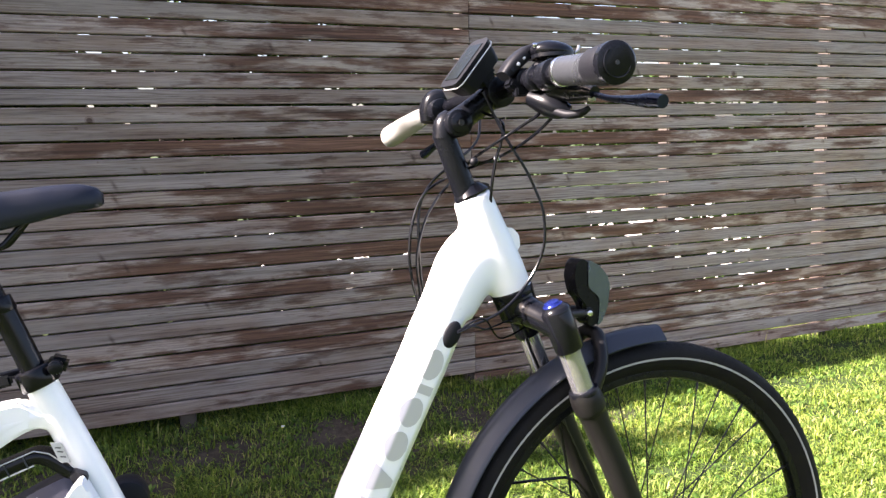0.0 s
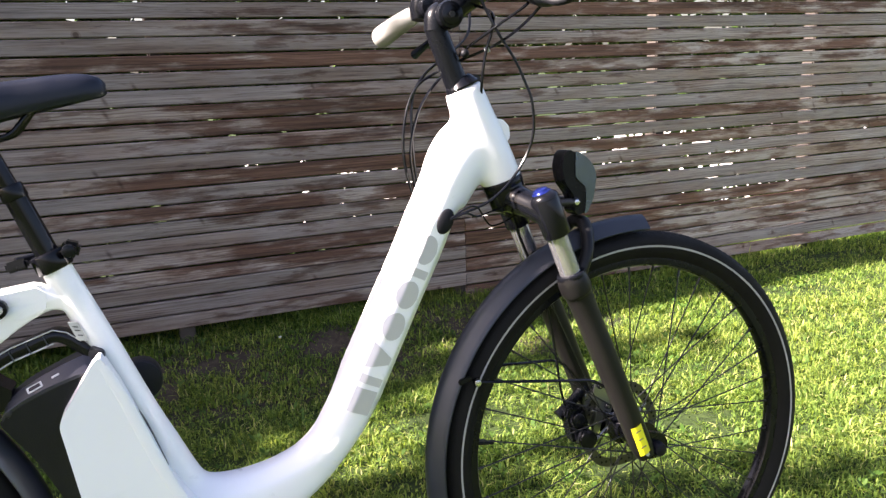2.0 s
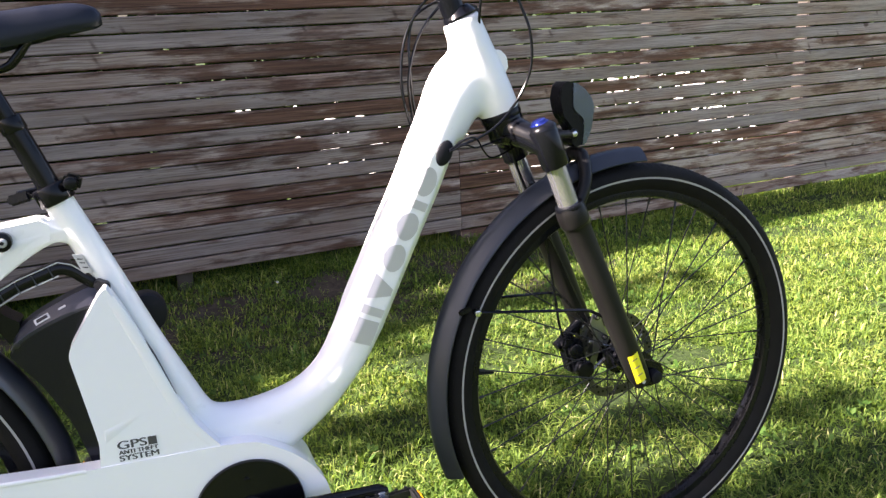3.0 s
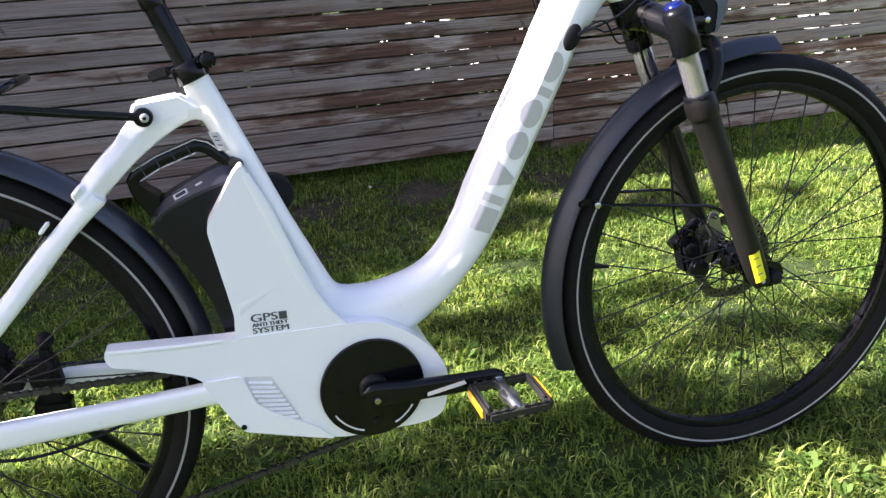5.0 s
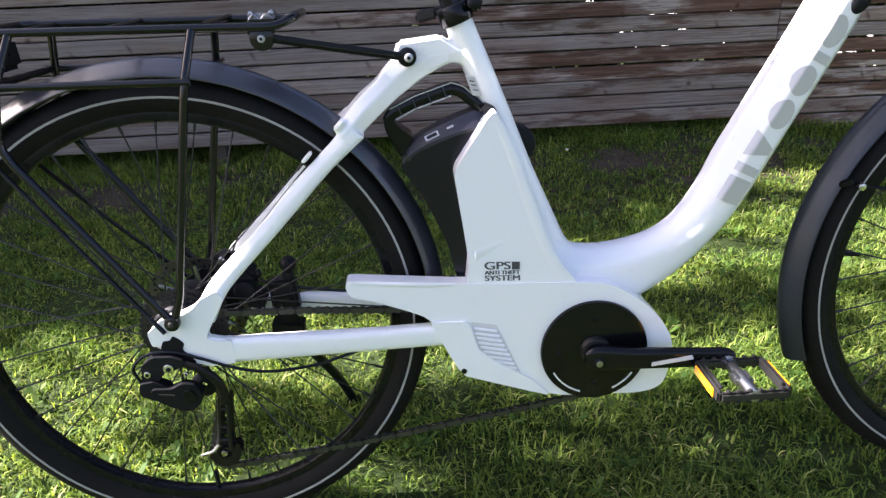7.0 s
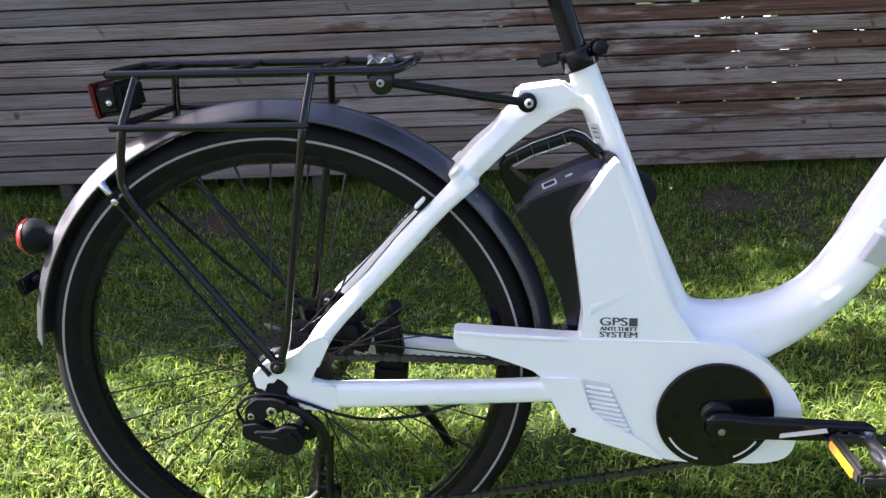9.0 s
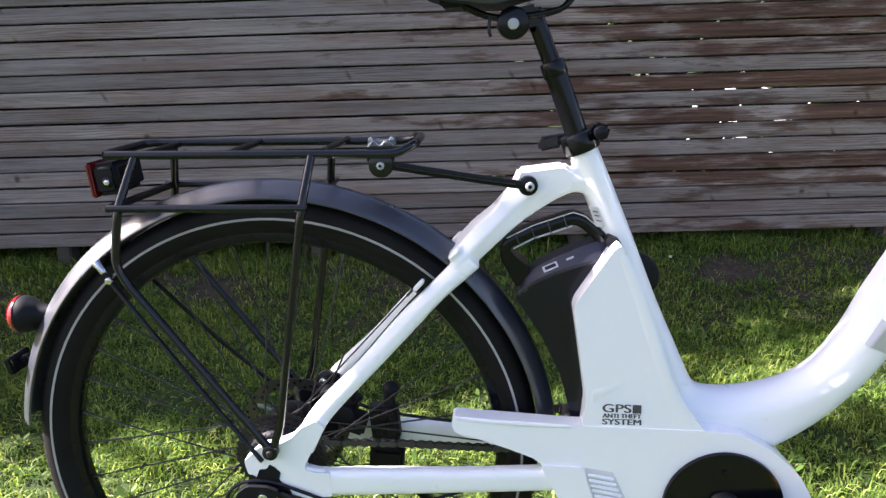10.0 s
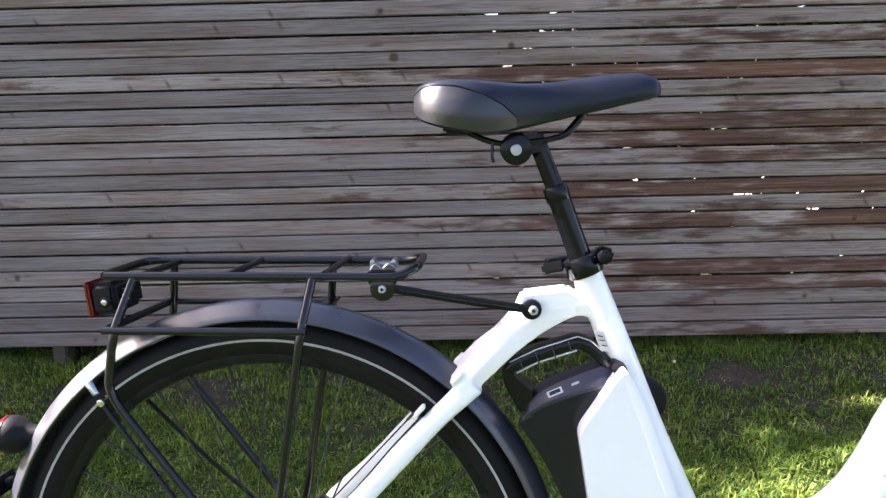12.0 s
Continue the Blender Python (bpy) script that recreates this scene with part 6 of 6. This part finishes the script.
def cables():
    """Loose loops of hose and cable between bar and frame."""
    loops = [
        [(1.003, -0.05, 1.108), (1.020, -0.055, 1.068), (1.037, -0.06, 1.032), (1.060, -0.055, 1.000), (1.076, -0.05, 0.971), (1.088, -0.05, 0.935), (1.088, -0.045, 0.884), (1.062, -0.04, 0.835), (1.015, -0.042, 0.797), (0.951, -0.038, 0.776)],
        [(1.068, -0.13, 1.065), (1.057, -0.10, 1.046), (1.046, -0.06, 1.030), (1.028, -0.03, 1.018), (0.998, 0.0, 1.006), (0.977, 0.04, 0.994), (0.940, 0.04, 0.973), (0.918, 0.036, 0.935), (0.909, 0.035, 0.885), (0.911, 0.034, 0.845), (0.918, 0.034, 0.812)],
        [(1.060, -0.115, 1.075), (1.056, -0.10, 1.067), (1.038, -0.07, 1.052), (1.007, -0.03, 1.027), (0.999, 0.0, 1.015), (0.981, 0.04, 0.986), (0.957, 0.038, 0.962), (0.936, 0.036, 0.93), (0.921, 0.036, 0.88), (0.922, 0.036, 0.83), (0.926, 0.035, 0.805)],
        [(1.014, 0.03, 1.095), (1.028, -0.05, 1.068), (1.030, -0.045, 1.041), (1.022, -0.04, 1.014), (1.016, -0.034, 0.975), (1.022, -0.015, 0.945), (1.045, 0.015, 0.91), (1.062, 0.03, 0.87), (1.075, 0.03, 0.82)],
        [(1.055, 0.09, 1.085), (1.040, 0.07, 1.05), (1.00, 0.05, 1.02), (0.955, 0.045, 0.99), (0.93, 0.04, 0.95), (0.925, 0.036, 0.87), (0.930, 0.035, 0.80)],
        [(0.95, -0.04, 0.776), (0.975, -0.046, 0.790), (0.992, -0.045, 0.789), (1.006, -0.04, 0.768), (1.020, -0.03, 0.757), (1.045, -0.015, 0.757), (1.07, -0.01, 0.765)],
        [(0.95, -0.04, 0.774), (0.972, -0.047, 0.782), (0.990, -0.045, 0.776), (1.012, -0.036, 0.778), (1.040, -0.025, 0.782), (1.062, -0.015, 0.788)],
    ]
    for i, q in enumerate(loops):
        part("cable", tube(bmesh.new(), q, 0.0022 if i < 5 else 0.0014, 6, 8), BLACK, bike, "black cable loop")
    part("cable_tie", rod((1.024, -0.032, 1.016), (1.029, -0.036, 1.018), 0.0045, seg=10), GREY_MARK, bike)
    part("cable_stop", ball((0.9975, -0.018, 1.014), 0.0065), MATTE, bike)
    # oval rubber grommet where they enter the down tube
    bm = ball((0, 0, 0), 0.013, (1.0, 0.35, 1.55), None, 20, 12)
    g = part("grommet", bm, MATTE, bike, "oval black rubber grommet")
    g.matrix_basis = pose(0.9435, -0.0345, 0.772, 0, 28, 0)


cables()


# ---- trees added by the fence, out of view, to shade the lawn and the bicycle ----
def tree(x, y, height, spread, leaves, seed, low=0.45, reach=0.0):
    """Trunk, limbs and leaves; reach carries the crown sideways."""
    rng = np.random.default_rng(seed)
    bm = bmesh.new()
    stout, lift = min(1.0, 0.2 + 0.7 * spread), min(1.0, spread / 0.3)
    top = height * 0.62
    tube(bm, [(0, 0, -0.1), (0.03, 0, top * 0.4), (-0.02, 0.04 + reach * 0.45, top), (0.05, reach, height * 0.9)], [q * stout for q in (0.13, 0.10, 0.07, 0.015)], 3, 12)
    tips = []
    for i in range(14):
        a, z = rng.uniform(0, 6.28), rng.uniform(low, max(0.85, low + 0.08)) * height
        l = spread * rng.uniform(0.5, 1.0)
        e = (l * math.cos(a) * 1.2, reach + l * math.sin(a) * 0.6, z + rng.uniform(0.1, 0.35) * height * 0.4 * lift)
        tube(bm, [(0, reach, z - 0.2 * min(1, spread)), (e[0] * 0.5, (reach + e[1]) * 0.5, z + 0.05), e], [q * stout for q in (0.045, 0.028, 0.008)], 3, 8)
        tips += [Vector(e), Vector((e[0] * 0.55, (reach + e[1]) * 0.5, z + 0.15 * lift))]
    base = new("tree")
    base.matrix_basis = pose(x, y, 0)
    tagged(base, "unseen leafy tree behind the board fence, added for its shade", "tree")
    part("trunk", bm, BARK, base)
    n = leaves
    tip = np.array([t[:] for t in tips])[rng.integers(0, len(tips), n)]
    c = tip + rng.normal(0, 1, (n, 3)) * np.array([0.26, 0.24, 0.26]) * spread / 1.6
    a = rng.normal(0, 1, (n, 3))
    a /= np.linalg.norm(a, axis=1)[:, None]
    b = np.cross(a, rng.normal(0, 1, (n, 3)))
    b /= np.linalg.norm(b, axis=1)[:, None]
    s = rng.uniform(0.05, 0.10, (n, 1))
    v = np.stack([c - a * s, c + b * s * 0.5, c + a * s, c - b * s * 0.5], 1).reshape(-1, 3)
    me = bpy.data.meshes.new("crown")
    me.from_pydata(v.tolist(), [], np.arange(4 * n).reshape(-1, 4).tolist())
    me.materials.append(LEAF)
    ob = new("crown", me)
    ob.parent = base
    tagged(ob, "crown of small leaves", kind="stuff")


tree(-5.0, 2.12, 4.1, 1.3, 36000, 4)
tree(-5.7, 2.96, 7.0, 0.55, 15000, 9)
# thin trees added, each aimed to shade one patch of lawn or mudguard
tree(-3.76, 1.72, 4.0, 0.11, 150, 31, 0.868, -1.28)
tree(-4.62, 1.99, 4.0, 0.30, 130, 29, 0.88, -1.3)
tree(-3.50, 1.90, 4.0, 0.24, 130, 37, 0.875, -1.33)
tree(-3.10, 1.96, 4.0, 0.22, 45, 41, 0.875, -1.16)
tree(-3.00, 2.10, 4.0, 0.20, 90, 47, 0.875, -0.38)
tree(-3.66, 2.06, 4.0, 0.28, 60, 43, 0.875, -1.0)


# ---- hedge behind the fence ----
def hedge(x0, x1, y0, y1, height, n, seed):
    """Dense leaves on thin twigs, with holes that let light through."""
    rng = np.random.default_rng(seed)
    c = np.stack([rng.uniform(x0, x1, n), rng.uniform(y0, y1, n), height * rng.uniform(0, 1, n) ** 0.9], 1)
    gap = 0.6 * np.sin(c[:, 0] * 2.1 + 1.0) + np.sin(c[:, 0] * 5.3) * 0.4 + np.sin(c[:, 0] * 47.0 + c[:, 2] * 31.0) * 0.6 + np.sin(c[:, 2] * 7 + c[:, 0] * 3.1) * 0.5 + np.sin(c[:, 0] * 23.0 + np.sin(c[:, 2] * 40.0) * 2.0) * 0.8
    c[:, 2] *= np.where(c[:, 0] < 0.6, 1.55, 1.0)
    c = c[gap < np.interp(c[:, 0], (-1.0, 0.0, 0.5, 1.0, 1.7, 3.0), (2.2, 1.75, 1.25, 0.8, 0.45, 0.25))]
    c = c[rng.uniform(0, 1, len(c)) < (x1 - c[:, 0]) / 0.7]
    n = len(c)
    a = rng.normal(0, 1, (n, 3))
    a /= np.linalg.norm(a, axis=1)[:, None]
    b = np.cross(a, rng.normal(0, 1, (n, 3)))
    b /= np.linalg.norm(b, axis=1)[:, None]
    s = rng.uniform(0.03, 0.06, (n, 1))
    v = np.stack([c - a * s, c + b * s * 0.55, c + a * s, c - b * s * 0.55], 1).reshape(-1, 3)
    me = bpy.data.meshes.new("hedge")
    me.from_pydata(v.tolist(), [], np.arange(4 * n).reshape(-1, 4).tolist())
    me.materials.append(LEAF)
    tagged(new("hedge", me), "dark green hedge behind the board fence", "hedge", kind="stuff")


hedge(-6.5, 10.0, 2.6, 3.0, 1.9, 130000, 21)
# nearer row of leaves added to keep the left-hand gaps dark
hedge(-6.0, 0.75, 2.0, 2.4, 1.5, 90000, 22)


# ---- pale slabs added behind the fence, so sunlit stone brightens its gaps ----
def gap_brightener():
    """Broad slabs with open joints."""
    bm = bmesh.new()
    for i in range(16):
        for j in range(7):
            bm.from_mesh(shape(box((1.6 + 0.8 * i, 3.1 + 0.8 * j, 0.0), (0.79, 0.79, 0.05), None, 0.004)))
    tagged(part("pavement", bm, SLAB), "pale stone slabs added behind the fence to brighten its gaps", "paving", kind="structure")


gap_brightener()


# ---- grass ----
def waves(x, y, seed, size):
    """Smooth patches from a few crossed waves, about -1 to 1."""
    rng = np.random.default_rng(seed)
    out = 0
    for i in range(7):
        a, f, p = rng.uniform(0, 6.28), rng.uniform(0.6, 2.2) / size, rng.uniform(0, 6.28)
        out = out + np.sin((x * math.cos(a) + y * math.sin(a)) * f * 6.28 + p)
    return out / 3.2


def blades(name, boxes, seed, low, high, label):
    """Bent, tapering blades, one mesh for all."""
    rng = np.random.default_rng(seed)
    xs, ys = [], []
    for x0, x1, y0, y1, density in boxes:
        n = int((x1 - x0) * (y1 - y0) * density)
        xs.append(rng.uniform(x0, x1, n))
        ys.append(rng.uniform(y0, y1, n))
    x, y = np.concatenate(xs), np.concatenate(ys)
    x, y = x + rng.normal(0, 0.10, len(x)), y + rng.normal(0, 0.06, len(y))
    patch = waves(x, y, seed + 1, 0.35) + 0.8 * waves(x, y, seed + 2, 0.07)
    # distance past the fence's line
    off = y - 1.76 - 0.0472 * x
    bare = np.clip(0.2 + 1.4 * waves(x, y, seed + 5, 0.45), 0, 1) * np.clip((off + 0.10 * waves(x, y, seed + 3, 0.5) + 0.42) / 0.10, 0, 1) * np.clip((-0.10 - off - 0.05 * waves(x, y, seed + 4, 0.4)) / 0.08, 0, 1) * np.clip((2.3 - x) / 0.5, 0, 1)
    keep = rng.uniform(0, 1, len(x)) < np.clip(0.66 + 0.34 * patch, 0.18, 1) * (1 - 0.8 * bare)
    x, y, patch, bare, off = x[keep], y[keep], patch[keep], bare[keep], off[keep]
    n = len(x)
    tall = (low + (high - low) * rng.beta(2.0, 3.0, n)) * (1 + 0.25 * patch) * (1 - 0.3 * bare)
    near_fence = np.clip((off + 0.16) / 0.12, 0, 1) * np.clip((0.35 - off) / 0.15, 0, 1)
    tall = tall * (1 + 1.1 * near_fence * rng.uniform(0.2, 1, n))
    turn, lean = rng.uniform(0, 6.283, n), rng.uniform(0.25, 1.5, n)
    wide = rng.uniform(0.0009, 0.0024, n)
    d = np.stack([np.cos(turn), np.sin(turn), 0 * turn], 1)
    w = np.stack([-np.sin(turn), np.cos(turn), 0 * turn], 1) * wide[:, None]
    root = np.stack([x, y, rise(x, y) - 0.004], 1)
    up = np.array([0, 0, 1.0])
    mid = root + up * (tall * 0.58)[:, None] + d * (tall * lean * 0.28)[:, None]
    tip = root + up * (tall * (1 - 0.34 * lean))[:, None] + d * (tall * lean * 0.95)[:, None]
    v = np.stack([root - w, root + w, mid + w * 0.85, mid - w * 0.85, tip], 1).reshape(-1, 3)
    k5 = 5 * np.arange(n)
    loops = np.stack([k5, k5 + 1, k5 + 2, k5 + 3, k5 + 3, k5 + 2, k5 + 4], 1).reshape(-1)
    me = bpy.data.meshes.new(name)
    me.vertices.add(5 * n)
    me.vertices.foreach_set("co", v.astype(np.float32).ravel())
    me.loops.add(7 * n)
    me.loops.foreach_set("vertex_index", loops.astype(np.int32))
    me.polygons.add(2 * n)
    start = np.stack([7 * np.arange(n), 7 * np.arange(n) + 4], 1).ravel()
    me.polygons.foreach_set("loop_start", start.astype(np.int32))
    me.update(calc_edges=True)
    me.validate()
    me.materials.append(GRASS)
    tagged(new(name, me), label, "grass", kind="stuff")


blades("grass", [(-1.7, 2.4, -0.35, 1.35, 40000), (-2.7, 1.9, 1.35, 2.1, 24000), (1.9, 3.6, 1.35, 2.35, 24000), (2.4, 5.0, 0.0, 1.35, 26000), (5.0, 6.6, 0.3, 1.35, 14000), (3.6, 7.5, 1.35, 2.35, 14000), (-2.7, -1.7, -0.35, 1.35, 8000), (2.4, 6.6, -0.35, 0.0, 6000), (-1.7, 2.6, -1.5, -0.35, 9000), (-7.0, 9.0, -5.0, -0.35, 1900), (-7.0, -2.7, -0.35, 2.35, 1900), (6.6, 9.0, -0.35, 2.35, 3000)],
       11, 0.012, 0.044, "mown green lawn grass with some straw blades, painted brighter towards the far end")


# ---- broad weed leaves among the grass ----
def weeds(n, seed):
    rng = np.random.default_rng(seed)
    cx, cy = rng.uniform(-1.2, 3.2, n // 6), rng.uniform(-0.25, 1.9, n // 6)
    pick = rng.integers(0, len(cx), n)
    a = rng.uniform(0, 6.283, n)
    d = np.stack([np.cos(a), np.sin(a), rng.uniform(0.2, 0.9, n)], 1)
    w = np.stack([-np.sin(a), np.cos(a), 0 * a], 1)
    size = rng.uniform(0.010, 0.024, n)[:, None]
    root = np.stack([cx[pick], cy[pick], rise(cx[pick], cy[pick]) + rng.uniform(0.006, 0.022, n)], 1) + rng.normal(0, 0.006, (n, 3)) * [1, 1, 0.2]
    pts = [root, root + d * size * 0.45 + w * size * 0.26, root + d * size * 0.8 + w * size * 0.2, root + d * size, root + d * size * 0.8 - w * size * 0.2, root + d * size * 0.45 - w * size * 0.26]
    v = np.stack(pts, 1).reshape(-1, 3)
    me = bpy.data.meshes.new("weed_leaves")
    me.from_pydata(v.tolist(), [], np.arange(6 * n).reshape(-1, 6).tolist())
    me.materials.append(WEED)
    tagged(new("weed_leaves", me), "broad clover and plantain leaves in the lawn", "weeds", kind="stuff")


weeds(5200, 31)


# ---- daisy ----
def daisy(x, y, z):
    base = new("daisy")
    base.matrix_basis = pose(x, y, float(rise(x, y)))
    tagged(base, "single white daisy in the lawn", "flower")
    part("stem", tube(bmesh.new(), [(0, 0, 0), (0.004, 0, z * 0.5), (0, 0, z)], 0.0012, 3, 6), GRASS, base)
    bm = bmesh.new()
    for i in range(12):
        m = Matrix.Translation((0, 0, z)) @ Matrix.Rotation(i * 0.5236, 4, "Z") @ Matrix.Rotation(radians(-50), 4, "Y")
        vs = [bm.verts.new(m @ Vector(q)) for q in ((0, 0, 0), (0.006, -0.0022, 0), (0.012, 0, 0.001), (0.006, 0.0022, 0))]
        bm.faces.new(vs)
    part("petals", bm, PETAL, base)
    part("disc", ball((0, 0, z + 0.003), 0.004, (1, 1, 0.6), None, 10, 6), YELLOW, base)


daisy(0.900, 1.640, 0.030)


# ---- fence: horizontal boards on posts, running slightly away from the bicycle's line ----
fence = new("fence")
FENCE_Y, FENCE_TURN, FENCE_DIP = 1.76, 2.70, 0.52
fence.matrix_basis = pose(0, FENCE_Y, 0, 0, FENCE_DIP, FENCE_TURN)
tagged(fence, "weathered horizontal board fence with narrow gaps", "fence", kind="structure")
ROWS_UP, PITCH, BASE = 33, 0.0563, 0.1231


def fence_board(x0, x1, row, rng, gaps):
    """One board: slightly bowed, its edges worn."""
    n = max(6, int((x1 - x0) / 0.10))
    z0 = BASE + row * PITCH
    seed = rng.uniform(0, 900)
    shrink, shift, twist = rng.uniform(*gaps), rng.uniform(-0.0010, 0.0010), rng.uniform(-0.0015, 0.0015)
    bm = bmesh.new()
    rings = []
    for i in range(n + 1):
        x = x0 + 0.0015 + (x1 - x0 - 0.003) * i / n
        bow = 0.0014 * noise.noise(Vector((x * 0.55, seed, 0.0))) + shift
        out = 0.0028 * noise.noise(Vector((x * 0.5, seed, 5.0)))
        chip = max(0.0, noise.noise(Vector((x * 6.0, seed, 3.0))) - 0.25)
        thin = shrink + 0.0022 * noise.noise(Vector((x * 1.3, seed, 9.0)))
        lo, hi = z0 + thin / 2 + bow, z0 + PITCH - thin / 2 + bow - 0.003 * chip
        pts = [(out + 0.003 + twist, lo), (out + twist, lo + 0.003), (out - twist, hi - 0.003), (out + 0.003 - twist, hi), (out + 0.019, hi), (out + 0.019, lo)]
        rings.append([bm.verts.new((x - (x0 + x1) / 2, y, z - z0)) for y, z in pts])
    ring_faces(bm, rings)
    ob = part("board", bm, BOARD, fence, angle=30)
    ob.matrix_basis = pose((x0 + x1) / 2, 0, z0)


rng = random.Random(7)
for panel in ((-6.29, -2.29), (-2.29, 1.706), (1.706, 5.706), (5.706, 9.706)):
    # the ground falls towards the far panels, which have one board more
    for row in range(0 if panel[0] < 1 else -1, ROWS_UP):
        fence_board(*panel, row, rng, (0.0046, 0.0064) if panel[0] < 1 else (0.0054, 0.0074))
post = shape(box((0, 0, 0), (0.055, 0.07, 2.02), None, 0.006))
post.materials.append(POST)
for x in (-5.1, -4.15, -3.2, -2.25, -1.30, -0.353, 0.597, 1.706, 2.685, 3.62, 4.57, 5.706, 6.6, 7.6, 8.6):
    ob = new("post", post)
    ob.parent = fence
    ob.matrix_basis = pose(x, 0.056, 0.955)
